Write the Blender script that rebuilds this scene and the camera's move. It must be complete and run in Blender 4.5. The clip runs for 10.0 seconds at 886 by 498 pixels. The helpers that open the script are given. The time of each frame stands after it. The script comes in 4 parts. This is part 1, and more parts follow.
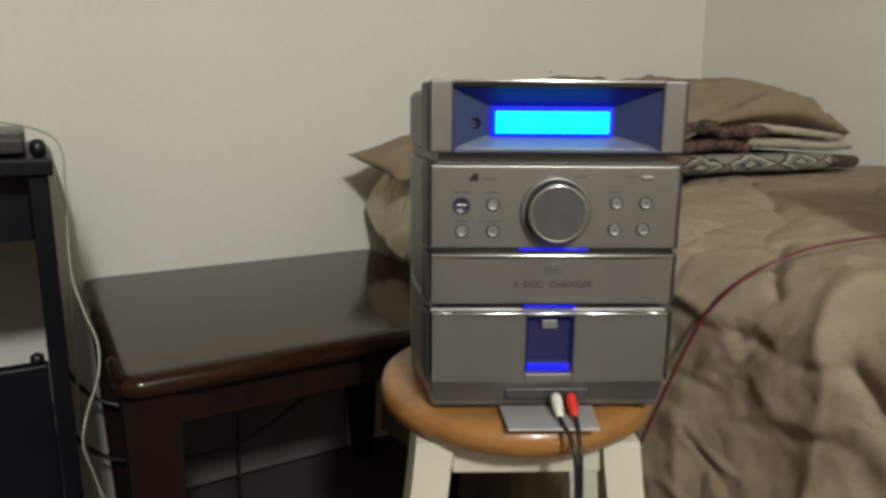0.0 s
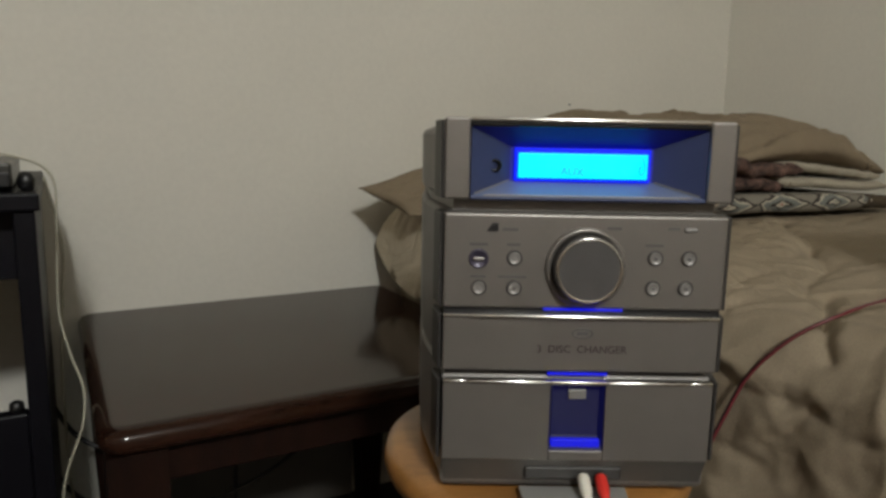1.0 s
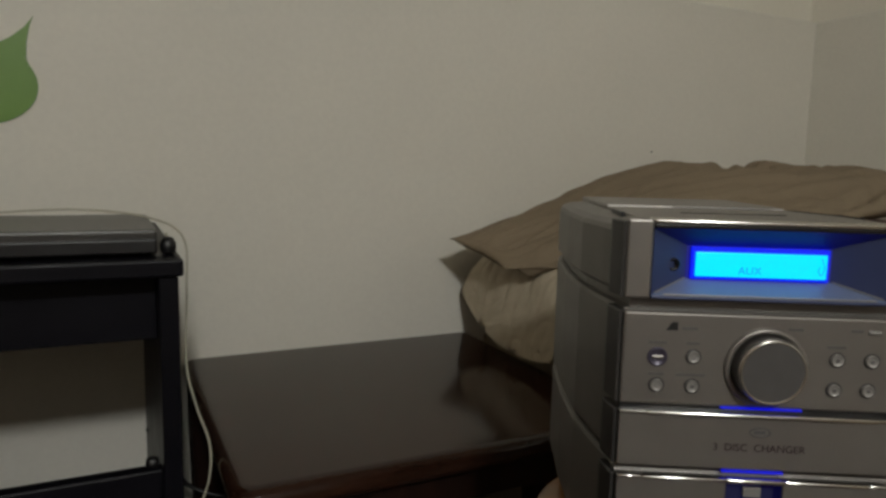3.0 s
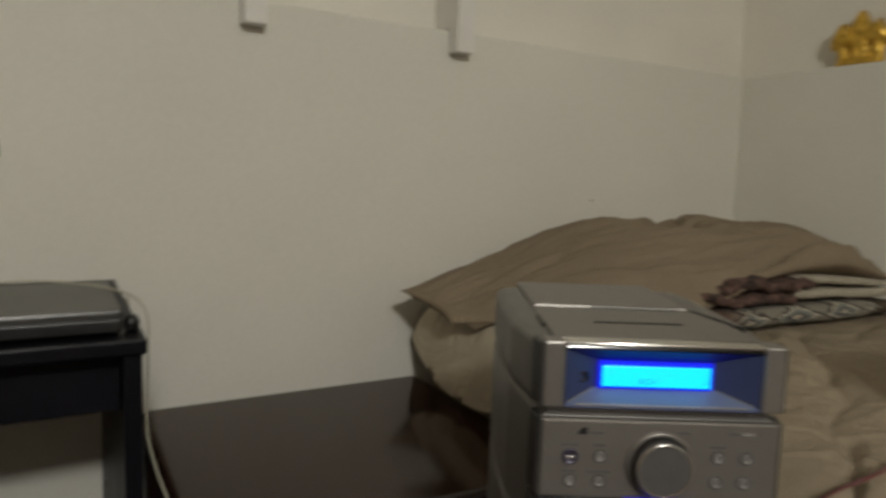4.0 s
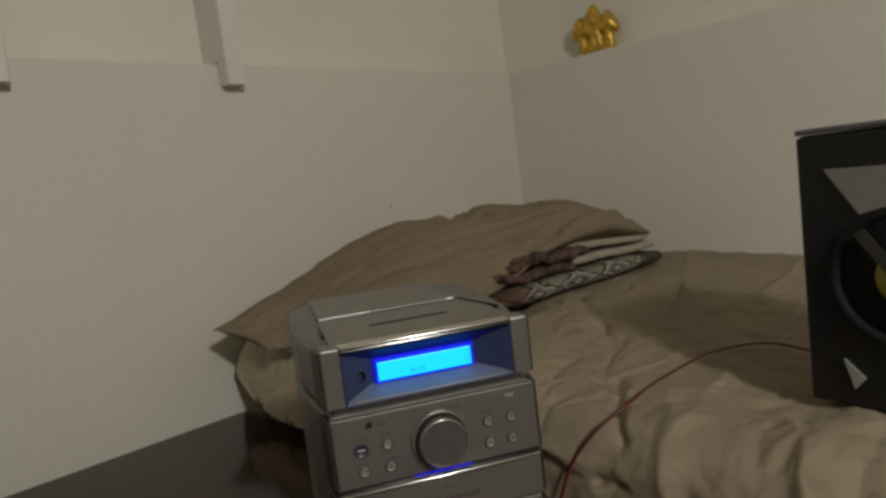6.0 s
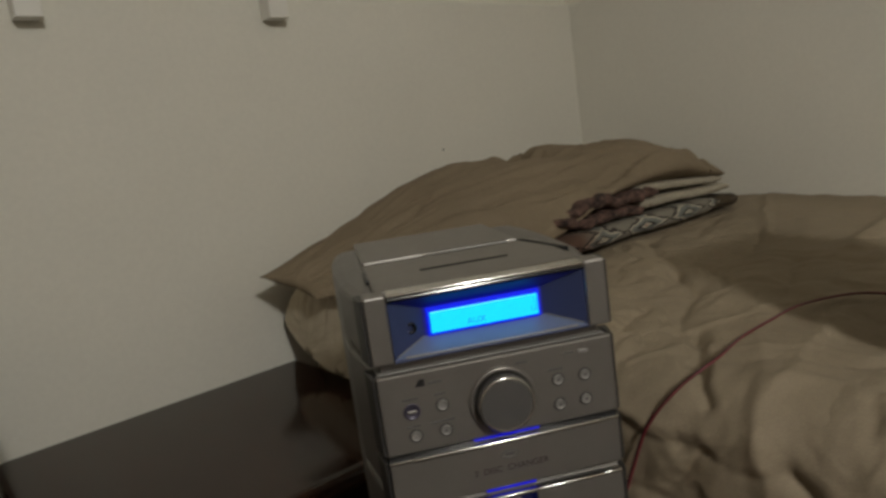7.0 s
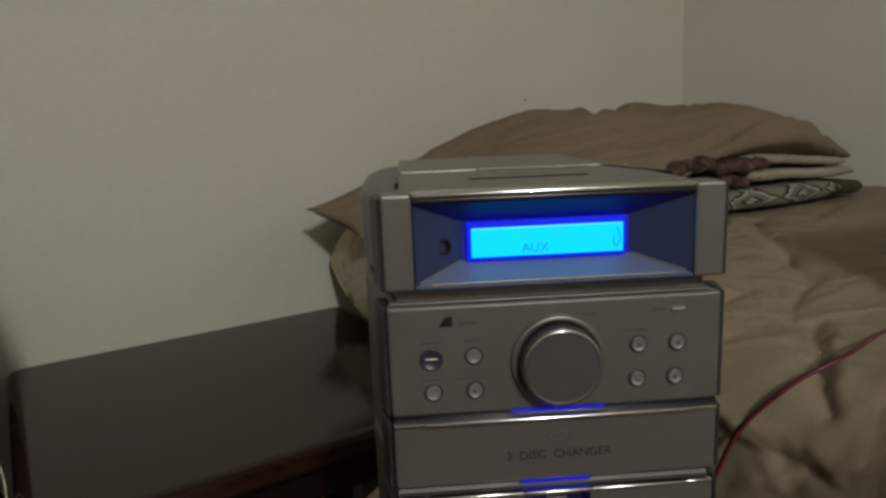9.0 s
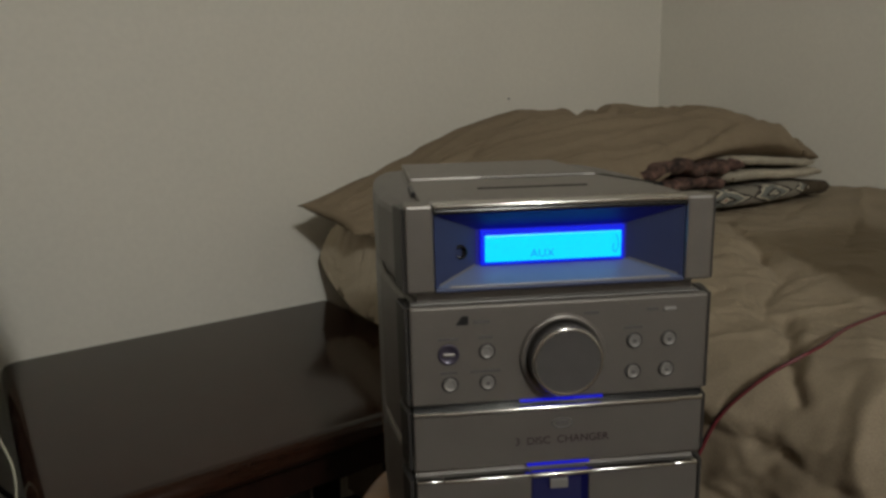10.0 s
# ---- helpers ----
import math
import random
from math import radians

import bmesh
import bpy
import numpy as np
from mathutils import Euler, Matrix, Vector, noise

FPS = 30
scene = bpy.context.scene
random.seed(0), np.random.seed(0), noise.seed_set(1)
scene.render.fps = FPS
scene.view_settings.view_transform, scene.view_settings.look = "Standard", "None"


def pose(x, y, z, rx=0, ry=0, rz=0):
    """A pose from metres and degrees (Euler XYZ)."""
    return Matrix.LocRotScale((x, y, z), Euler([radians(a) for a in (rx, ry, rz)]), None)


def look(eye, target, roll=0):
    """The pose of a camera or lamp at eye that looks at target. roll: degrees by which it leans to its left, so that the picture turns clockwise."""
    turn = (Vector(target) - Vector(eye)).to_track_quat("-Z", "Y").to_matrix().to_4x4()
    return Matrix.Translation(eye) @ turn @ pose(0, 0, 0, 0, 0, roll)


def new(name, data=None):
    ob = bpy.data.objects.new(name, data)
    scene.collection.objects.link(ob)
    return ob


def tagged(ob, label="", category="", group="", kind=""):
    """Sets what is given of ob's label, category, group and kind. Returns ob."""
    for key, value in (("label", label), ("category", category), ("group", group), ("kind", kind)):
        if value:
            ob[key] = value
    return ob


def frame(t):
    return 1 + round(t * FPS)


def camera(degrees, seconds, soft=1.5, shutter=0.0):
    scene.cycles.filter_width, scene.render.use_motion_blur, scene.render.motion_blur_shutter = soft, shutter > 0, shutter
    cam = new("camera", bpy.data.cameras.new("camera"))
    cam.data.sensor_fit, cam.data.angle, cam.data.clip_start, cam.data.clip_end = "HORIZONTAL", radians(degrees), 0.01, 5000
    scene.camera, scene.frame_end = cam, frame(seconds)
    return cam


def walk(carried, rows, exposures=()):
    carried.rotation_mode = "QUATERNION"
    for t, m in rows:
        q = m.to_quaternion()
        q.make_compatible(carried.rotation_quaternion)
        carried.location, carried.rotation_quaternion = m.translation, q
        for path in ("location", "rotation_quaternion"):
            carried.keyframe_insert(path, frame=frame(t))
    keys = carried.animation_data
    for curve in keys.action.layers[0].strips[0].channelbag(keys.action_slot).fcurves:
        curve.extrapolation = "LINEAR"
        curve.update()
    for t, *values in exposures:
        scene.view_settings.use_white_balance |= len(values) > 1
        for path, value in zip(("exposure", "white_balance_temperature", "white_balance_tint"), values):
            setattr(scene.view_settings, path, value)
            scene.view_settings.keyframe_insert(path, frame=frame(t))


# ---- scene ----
cam = camera(66.4, 10.0, soft=2.9, shutter=0.4)
PATH = [
    (0, (-0.389, -0.455, 0.896), (0.623, 1.223, 0.494), 0.4),
    (0.5, (-0.365, -0.396, 0.899), (0.586, 1.324, 0.527), 0.5),
    (1, (-0.353, -0.391, 0.905), (0.635, 1.318, 0.584), 1.1),
    (1.5, (-0.401, -0.459, 0.941), (0.713, 1.182, 0.688), -1.4),
    (1.8, (-0.399, -0.512, 0.967), (0.851, 1.038, 0.767), -2.6),
    (2, (-0.406, -0.522, 0.979), (0.847, 1.027, 0.805), -2.8),
    (2.3, (-0.423, -0.464, 0.977), (0.750, 1.153, 0.841), -3.1),
    (2.5, (-0.452, -0.395, 0.960), (0.545, 1.331, 0.802), -2.8),
    (2.7, (-0.449, -0.345, 0.958), (0.484, 1.412, 0.749), -0.6),
    (3.8, (-0.473, -0.378, 1.030), (0.411, 1.397, 0.767), 4.1),
    (4, (-0.478, -0.414, 1.066), (0.521, 1.304, 0.851), 2.0),
    (4.2, (-0.496, -0.455, 1.082), (0.644, 1.174, 0.863), -0.5),
    (4.5, (-0.528, -0.497, 1.113), (0.745, 1.029, 0.887), -6.8),
    (5, (-0.556, -0.514, 1.101), (0.804, 0.938, 0.890), -6.2),
    (5.5, (-0.520, -0.503, 1.097), (0.857, 0.934, 0.899), -6.2),
    (5.7, (-0.492, -0.516, 1.088), (0.900, 0.906, 0.892), -7.0),
    (6.8, (-0.397, -0.443, 1.054), (0.898, 1.051, 0.759), -7.5),
    (7, (-0.393, -0.428, 1.049), (0.853, 1.101, 0.721), -7.9),
    (7.5, (-0.363, -0.383, 1.032), (0.749, 1.241, 0.679), -5.9),
    (8, (-0.321, -0.351, 0.983), (0.778, 1.281, 0.627), -2.2),
    (8.5, (-0.289, -0.329, 0.957), (0.793, 1.314, 0.596), 0.7),
    (9, (-0.289, -0.314, 0.967), (0.779, 1.334, 0.588), -2.2),
    (9.5, (-0.302, -0.328, 0.959), (0.792, 1.298, 0.561), -1.6),
    (10, (-0.336, -0.331, 0.986), (0.793, 1.270, 0.579), -1.5),
]
EXPOSURES = [(0.0, 0.55, 6200, 10), (0.5, 0.28, 6200, 10), (1.0, 0.10, 6250, 10), (1.5, 0.02, 6200, 10), (2.0, -0.06, 6200, 10), (2.5, -0.32, 6150, 10), (2.7, -0.32, 6200, 10), (3.8, 0.04, 6400, 10), (4.0, -0.08, 6450, 10), (4.5, -0.28, 6500, 10),
             (5.5, -0.34, 6500, 10), (7.5, -0.36, 6450, 10), (9.0, -0.40, 6300, 10), (9.5, -0.42, 6300, 10), (10.0, -0.42, 6350, 10)]
walk(cam, [(t, look(eye, target, roll)) for t, eye, target, roll in PATH], EXPOSURES)

# ---- light ----
world = bpy.data.worlds.new("world")
scene.world = world
world.use_nodes = True
world.node_tree.nodes["Background"].inputs[0].default_value = (0.6, 0.55, 0.45, 1)
world.node_tree.nodes["Background"].inputs[1].default_value = 0.004

LAMP = (-0.72, -2.25, 2.36)
bulb = bpy.data.lights.new("room_lamp", "POINT")
bulb.energy, bulb.color, bulb.shadow_soft_size = 138.0, (1.0, 0.99, 0.92), 0.11
new("room_lamp", bulb).location = LAMP


# ---- materials ----
def material(name, base, rough=0.5, metal=0.0, vary=0.0, scale=8.0, fine=0.0, fine_scale=200.0, bump=0.0, spec=0.5, coat=0.0, stretch=(1, 1, 1), rough_vary=0.0, wrinkle=0.0):
    """Principled surface with colour variation at two scales, uneven gloss and fine relief."""
    m = bpy.data.materials.new(name)
    m.use_nodes = True
    nt = m.node_tree
    b = nt.nodes["Principled BSDF"]
    b.inputs["Base Color"].default_value = (*base, 1)
    b.inputs["Roughness"].default_value = rough
    b.inputs["Metallic"].default_value = metal
    b.inputs["Specular IOR Level"].default_value = spec
    b.inputs["Coat Weight"].default_value = coat
    b.inputs["Coat Roughness"].default_value = 0.12
    co = nt.nodes.new("ShaderNodeTexCoord")
    mp = nt.nodes.new("ShaderNodeMapping")
    mp.inputs["Scale"].default_value = stretch
    nt.links.new(co.outputs["Object"], mp.inputs[0])

    def noise_node(sc, detail=4):
        n = nt.nodes.new("ShaderNodeTexNoise")
        n.inputs["Scale"].default_value, n.inputs["Detail"].default_value = sc, detail
        nt.links.new(mp.outputs[0], n.inputs["Vector"])
        return n

    if vary or fine:
        big, small = noise_node(scale), noise_node(fine_scale, 2)
        cur = None
        for n, amount in ((big, vary), (small, fine)):
            if not amount:
                continue
            r = nt.nodes.new("ShaderNodeMapRange")
            r.inputs["From Min"].default_value, r.inputs["From Max"].default_value = 0.3, 0.7
            r.inputs["To Min"].default_value, r.inputs["To Max"].default_value = 1 - amount, 1 + amount
            nt.links.new(n.outputs["Fac"], r.inputs["Value"])
            mix = nt.nodes.new("ShaderNodeMix")
            mix.data_type, mix.blend_type = "RGBA", "MULTIPLY"
            mix.inputs[0].default_value = 1
            if cur is None:
                mix.inputs[6].default_value = (*base, 1)
            else:
                nt.links.new(cur, mix.inputs[6])
            nt.links.new(r.outputs[0], mix.inputs[7])
            cur = mix.outputs[2]
        nt.links.new(cur, b.inputs["Base Color"])
    if rough_vary:
        n = noise_node(scale * 2.3)
        r = nt.nodes.new("ShaderNodeMapRange")
        r.inputs["To Min"].default_value, r.inputs["To Max"].default_value = max(0.02, rough - rough_vary), rough + rough_vary
        nt.links.new(n.outputs["Fac"], r.inputs["Value"])
        nt.links.new(r.outputs[0], b.inputs["Roughness"])
    if bump:
        n = noise_node(fine_scale, 3)
        bp = nt.nodes.new("ShaderNodeBump")
        bp.inputs["Strength"].default_value, bp.inputs["Distance"].default_value = bump, 0.002
        nt.links.new(n.outputs["Fac"], bp.inputs["Height"])
        nt.links.new(bp.outputs[0], b.inputs["Normal"])
    if wrinkle:
        n = noise_node(5.5, 2)
        n.inputs["Distortion"].default_value = 1.3
        d = nt.nodes.new("ShaderNodeMath")
        d.operation = "SUBTRACT"
        d.inputs[1].default_value = 0.5
        nt.links.new(n.outputs["Fac"], d.inputs[0])
        ab = nt.nodes.new("ShaderNodeMath")
        ab.operation = "ABSOLUTE"
        nt.links.new(d.outputs[0], ab.inputs[0])
        lim = nt.nodes.new("ShaderNodeMath")
        lim.operation = "MINIMUM"
        lim.inputs[1].default_value = 0.10
        nt.links.new(ab.outputs[0], lim.inputs[0])
        wb = nt.nodes.new("ShaderNodeBump")
        wb.inputs["Strength"].default_value, wb.inputs["Distance"].default_value = wrinkle, 0.07
        nt.links.new(lim.outputs[0], wb.inputs["Height"])
        nt.links.new(wb.outputs[0], bp.inputs["Normal"])
    return m


def glowing(name, colour, strength, base=(0.02, 0.03, 0.06), rough=0.3):
    m = bpy.data.materials.new(name)
    m.use_nodes = True
    b = m.node_tree.nodes["Principled BSDF"]
    b.inputs["Base Color"].default_value = (*base, 1)
    b.inputs["Roughness"].default_value = rough
    b.inputs["Emission Color"].default_value = (*colour, 1)
    b.inputs["Emission Strength"].default_value = strength
    return m


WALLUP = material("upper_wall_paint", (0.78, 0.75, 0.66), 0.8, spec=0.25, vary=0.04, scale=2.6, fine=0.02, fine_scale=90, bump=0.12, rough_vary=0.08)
# invented dark brown for the unseen walls, so they throw back little light
FARWALL = material("unseen_dark_wall", (0.23, 0.185, 0.14), 0.6, vary=0.15, scale=3, fine=0.1, fine_scale=60, stretch=(6, 6, 1), bump=0.1)
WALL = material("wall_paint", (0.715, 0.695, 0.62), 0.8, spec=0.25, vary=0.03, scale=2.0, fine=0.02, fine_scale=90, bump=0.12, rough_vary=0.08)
CEIL = material("ceiling_paint", (0.78, 0.76, 0.71), 0.8, vary=0.03, scale=3, bump=0.1)
FLOOR = material("floor_carpet", (0.045, 0.040, 0.038), 0.95, vary=0.25, scale=5, fine=0.35, fine_scale=260, bump=0.8)
POST = material("post_paint", (0.76, 0.74, 0.69), 0.5, vary=0.05, scale=9, bump=0.1)
SILVER = material("silver_plastic", (0.225, 0.208, 0.192), 0.38, 0.65, vary=0.03, scale=30, fine=0.03, fine_scale=900, bump=0.05, rough_vary=0.05)
SHELL = material("shell_plastic", (0.160, 0.150, 0.139), 0.42, 0.35, vary=0.05, scale=20, fine=0.04, fine_scale=700, bump=0.06, rough_vary=0.06)
DARKGREY = material("dark_grey_plastic", (0.038, 0.036, 0.035), 0.45, 0.2, vary=0.1, scale=30)
CHROME = material("chrome", (0.72, 0.71, 0.69), 0.16, 1.0, vary=0.03, scale=40, rough_vary=0.06)
SATIN = material("satin_metal", (0.072, 0.068, 0.066), 0.6, 0.0, spec=0.2, vary=0.05, scale=60, rough_vary=0.06)
BUTTON = material("button_plastic", (0.27, 0.26, 0.248), 0.4, 0.4, vary=0.04, scale=50)
BLACK = material("black_plastic", (0.007, 0.007, 0.008), 0.4, vary=0.2, scale=20, rough_vary=0.1)
BLACKGLOSS = material("gloss_black", (0.008, 0.008, 0.009), 0.13, vary=0.2, scale=20)
LAMINATE = material("black_laminate", (0.004, 0.0038, 0.006), 0.42, vary=0.25, scale=6, rough_vary=0.1, spec=0.15)
# recess colours hold the display's glow: vivid roof, sheen on the floor, slate sides
FUNNELGLOW = material("painted_display_glow", (0.012, 0.016, 0.30), 0.6, vary=0.05, scale=40)
FUNNELSHEEN = material("painted_sill_sheen", (0.16, 0.20, 0.32), 0.4, 0.2, vary=0.05, scale=40)
FUNNEL = material("blue_lit_funnel", (0.03, 0.042, 0.11), 0.45, 0.1, vary=0.05, scale=40)
INK = material("grey_ink", (0.10, 0.095, 0.093), 0.5, vary=0.05, scale=80)
REDINK = material("maroon_ink", (0.03, 0.009, 0.014), 0.5, vary=0.05, scale=80)
LCD = glowing("lcd_glow", (0.0, 0.52, 1.0), 1.9)
LCDHALO = glowing("lcd_halo", (0.0, 0.010, 1.0), 1.0, (0.0, 0.002, 0.03), 0.7)
LCDINK = glowing("lcd_ink", (0.0, 0.36, 0.90), 1.15)
BLUEBAR = glowing("blue_light", (0.004, 0.006, 1.0), 0.6, (0.0, 0.001, 0.02), 0.6)
BLUEDIM = glowing("blue_glow", (0.003, 0.005, 0.30), 0.07, (0.004, 0.005, 0.02), 0.7)
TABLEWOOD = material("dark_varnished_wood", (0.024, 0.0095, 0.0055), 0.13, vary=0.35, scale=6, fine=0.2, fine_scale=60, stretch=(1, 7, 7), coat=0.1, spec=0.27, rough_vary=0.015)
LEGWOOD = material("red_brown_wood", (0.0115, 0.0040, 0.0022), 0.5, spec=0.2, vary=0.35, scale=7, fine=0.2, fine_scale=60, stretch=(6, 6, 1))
SEATWOOD = material("honey_wood", (0.30, 0.140, 0.038), 0.35, vary=0.2, scale=5, fine=0.12, fine_scale=70, stretch=(1, 9, 9), coat=0.3, rough_vary=0.08)
WHITEPAINT = material("cream_paint", (0.60, 0.57, 0.46), 0.4, vary=0.05, scale=12, bump=0.08)
SPREAD = material("tan_bedspread", (0.275, 0.222, 0.155), 0.75, vary=0.10, scale=5, fine=0.12, fine_scale=600, bump=0.25, spec=0.3, wrinkle=0.22)
PILLOWTOP = material("brown_pillowcase", (0.215, 0.168, 0.112), 0.8, vary=0.08, scale=6, fine=0.1, fine_scale=600, bump=0.25, spec=0.25, wrinkle=0.14)
PILLOWLOW = material("beige_pillowcase", (0.50, 0.43, 0.32), 0.8, vary=0.08, scale=6, fine=0.1, fine_scale=600, bump=0.25, spec=0.25, wrinkle=0.3)
CRUMPLED = material("red_brown_wool", (0.085, 0.047, 0.036), 0.9, vary=0.85, scale=55, fine=0.3, fine_scale=160, bump=0.5)
CREAM = material("cream_wool", (0.36, 0.32, 0.25), 0.9, vary=0.1, scale=20, fine=0.15, fine_scale=500, bump=0.4)
GOLD = material("gold_gilt", (0.62, 0.38, 0.05), 0.35, 0.45, vary=0.25, scale=45, fine=0.15, fine_scale=200, bump=0.3)
GREEN = material("green_vinyl", (0.115, 0.24, 0.022), 0.45, vary=0.06, scale=12)
PALEGREEN = material("pale_lettering", (0.30, 0.42, 0.16), 0.5, vary=0.05, scale=30)
REDWIRE = material("red_wire", (0.13, 0.014, 0.021), 0.4, vary=0.1, scale=40)
BLACKWIRE = material("black_wire", (0.014, 0.013, 0.013), 0.4, vary=0.1, scale=40)
WHITEWIRE = material("white_wire", (0.40, 0.38, 0.29), 0.45, vary=0.06, scale=40)
REDPLUG = material("red_plug", (0.62, 0.03, 0.02), 0.4, vary=0.05, scale=80)
WHITEPLUG = material("white_plug", (0.74, 0.71, 0.62), 0.4, vary=0.05, scale=80)
YELLOWPLUG = material("yellow_cone", (0.36, 0.33, 0.05), 0.5, vary=0.1, scale=30)
CONE = material("speaker_cone", (0.010, 0.010, 0.010), 0.75, spec=0.2, vary=0.2, scale=40, bump=0.2, fine_scale=400)
PLATE = material("grey_metal_plate", (0.46, 0.46, 0.44), 0.35, 0.5, vary=0.06, scale=25, rough_vary=0.08)


# ---- mesh helpers ----
def mesh_of(name, bm, mat, smooth=False):
    bmesh.ops.recalc_face_normals(bm, faces=bm.faces)
    me = bpy.data.meshes.new(name)
    bm.to_mesh(me)
    bm.free()
    for f in me.polygons:
        f.use_smooth = smooth
    me.materials.append(mat)
    return me


def part(name, bm, mat, parent, label="", smooth=False):
    ob = new(name, mesh_of(name, bm, mat, smooth))
    ob.parent = parent
    return tagged(ob, label)


def thing(name, label, category, m=None, group="", kind=""):
    ob = new(name)
    ob.empty_display_size = 0.05
    if m is not None:
        ob.matrix_basis = m
    return tagged(ob, label, category, group, kind)


def single(name, bm, mat, label, category, kind="", smooth=False, group=""):
    return tagged(new(name, mesh_of(name, bm, mat, smooth)), label, category, group, kind)


def box(lo, hi, bevel=0.0, seg=2, bm=None):
    """A box between two corners, its edges rounded."""
    own = bmesh.new()
    bmesh.ops.create_cube(own, size=1)
    for v in own.verts:
        v.co = Vector([lo[i] + (v.co[i] + 0.5) * (hi[i] - lo[i]) for i in range(3)])
    if bevel:
        bmesh.ops.bevel(own, geom=own.edges[:], offset=bevel, segments=seg, affect="EDGES", profile=0.5)
    if bm is None:
        return own
    me = bpy.data.meshes.new("tmp")
    own.to_mesh(me)
    own.free()
    bm.from_mesh(me)
    bpy.data.meshes.remove(me)
    return bm


def loft(rings, closed=True, caps=True):
    """Faces between successive rings of points."""
    bm = bmesh.new()
    vs = [[bm.verts.new(p) for p in r] for r in rings]
    n = len(vs[0])
    for a, b in zip(vs, vs[1:]):
        for i in range(n if closed else n - 1):
            j = (i + 1) % n
            bm.faces.new((a[i], a[j], b[j], b[i]))
    if caps:
        bm.faces.new(vs[0][::-1])
        bm.faces.new(vs[-1])
    return bm


def lathe(profile, seg=40, axis="z", at=(0, 0, 0)):
    """A body of revolution; profile rows are (radius, height)."""
    rings = []
    for r, h in profile:
        ring = []
        for k in range(seg):
            a = 2 * math.pi * k / seg
            c, s = r * math.cos(a), r * math.sin(a)
            p = (c, s, h) if axis == "z" else (c, h, s)
            ring.append((p[0] + at[0], p[1] + at[1], p[2] + at[2]))
        rings.append(ring)
    return loft(rings)


def smooth_line(points, n=10):
    """Catmull-Rom points through the given ones."""
    p = [Vector(q) for q in points]
    p = [2 * p[0] - p[1]] + p + [2 * p[-1] - p[-2]]
    out = []
    for i in range(1, len(p) - 2):
        a, b, c, d = p[i - 1:i + 3]
        for k in range(n):
            t = k / n
            out.append(0.5 * ((2 * b) + (c - a) * t + (2 * a - 5 * b + 4 * c - d) * t * t + (3 * b - a - 3 * c + d) * t ** 3))
    out.append(p[-2])
    return out


def tube(points, radius, seg=8, n=10):
    line = smooth_line(points, n)
    rings = []
    up = Vector((0.31, 0.22, 0.93))
    for i, p in enumerate(line):
        d = (line[min(i + 1, len(line) - 1)] - line[max(i - 1, 0)]).normalized()
        a = d.cross(up).normalized()
        b = d.cross(a).normalized()
        rings.append([p + radius * (a * math.cos(2 * math.pi * k / seg) + b * math.sin(2 * math.pi * k / seg)) for k in range(seg)])
    return loft(rings)


def lettering(text, size, mat, parent, m, label, depth=0.0002):
    cu = bpy.data.curves.new("lettering", "FONT")
    cu.body, cu.size, cu.extrude, cu.align_x, cu.align_y = text, size, depth, "CENTER", "CENTER"
    tmp = bpy.data.objects.new("lettering_tmp", cu)
    scene.collection.objects.link(tmp)
    bpy.context.view_layer.update()
    me = bpy.data.meshes.new_from_object(tmp)
    bpy.data.objects.remove(tmp)
    me.materials.clear()
    me.materials.append(mat)
    ob = new("lettering", me)
    ob.parent = parent
    ob.matrix_basis = m
    return tagged(ob, label)


def fbm(x, y, z=0.0, octaves=4):
    return noise.fractal((x, y, z), 1.0, 2.0, octaves)


def smoothstep(a, b, x):
    t = min(1.0, max(0.0, (x - a) / (b - a)))
    return t * t * (3 - 2 * t)


# ---- the room ----
WY, WX, LEDGE, STEP, TOP = 1.125, 1.580, 1.436, 0.075, 2.45
LEFT, NEAR = -2.4, -3.4

b = box((LEFT, WY, 0), (WX + 0.3, WY + 0.3, LEDGE), 0.009, 3)
single("wall_north", b, WALL, "off-white painted lower wall with a ledge on top", "wall", "structure")
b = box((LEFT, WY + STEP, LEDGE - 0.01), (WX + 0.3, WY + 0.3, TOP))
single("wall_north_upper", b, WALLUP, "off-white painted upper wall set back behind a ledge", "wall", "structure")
b = box((WX, NEAR, 0), (WX + 0.3, WY + 0.03, LEDGE - 0.001), 0.009, 3)
single("wall_east", b, WALL, "off-white painted lower wall with a ledge beside the bed", "wall", "structure")
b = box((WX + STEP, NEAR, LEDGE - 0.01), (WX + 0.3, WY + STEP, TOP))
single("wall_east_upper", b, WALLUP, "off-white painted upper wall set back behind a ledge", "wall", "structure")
# unseen walls close the room; their dark colour lowers the fill light
single("wall_west", box((LEFT - 0.2, NEAR, 0), (LEFT, WY + 0.3, TOP)), FARWALL, "unseen plain brown wall, kept dark to cut bounce light", "wall", "structure")
single("wall_south", box((LEFT - 0.2, NEAR - 0.2, 0), (WX + 0.3, NEAR, TOP)), FARWALL, "unseen plain brown wall, kept dark to cut bounce light", "wall", "structure")
single("floor", box((LEFT - 0.2, NEAR - 0.2, -0.1), (WX + 0.3, WY + 0.3, 0)), FLOOR, "dark carpeted floor", "floor", "structure")
single("ceiling", box((LEFT - 0.2, NEAR - 0.2, TOP), (WX + 0.3, WY + 0.3, TOP + 0.1)), CEIL, "white painted ceiling", "ceiling", "structure")


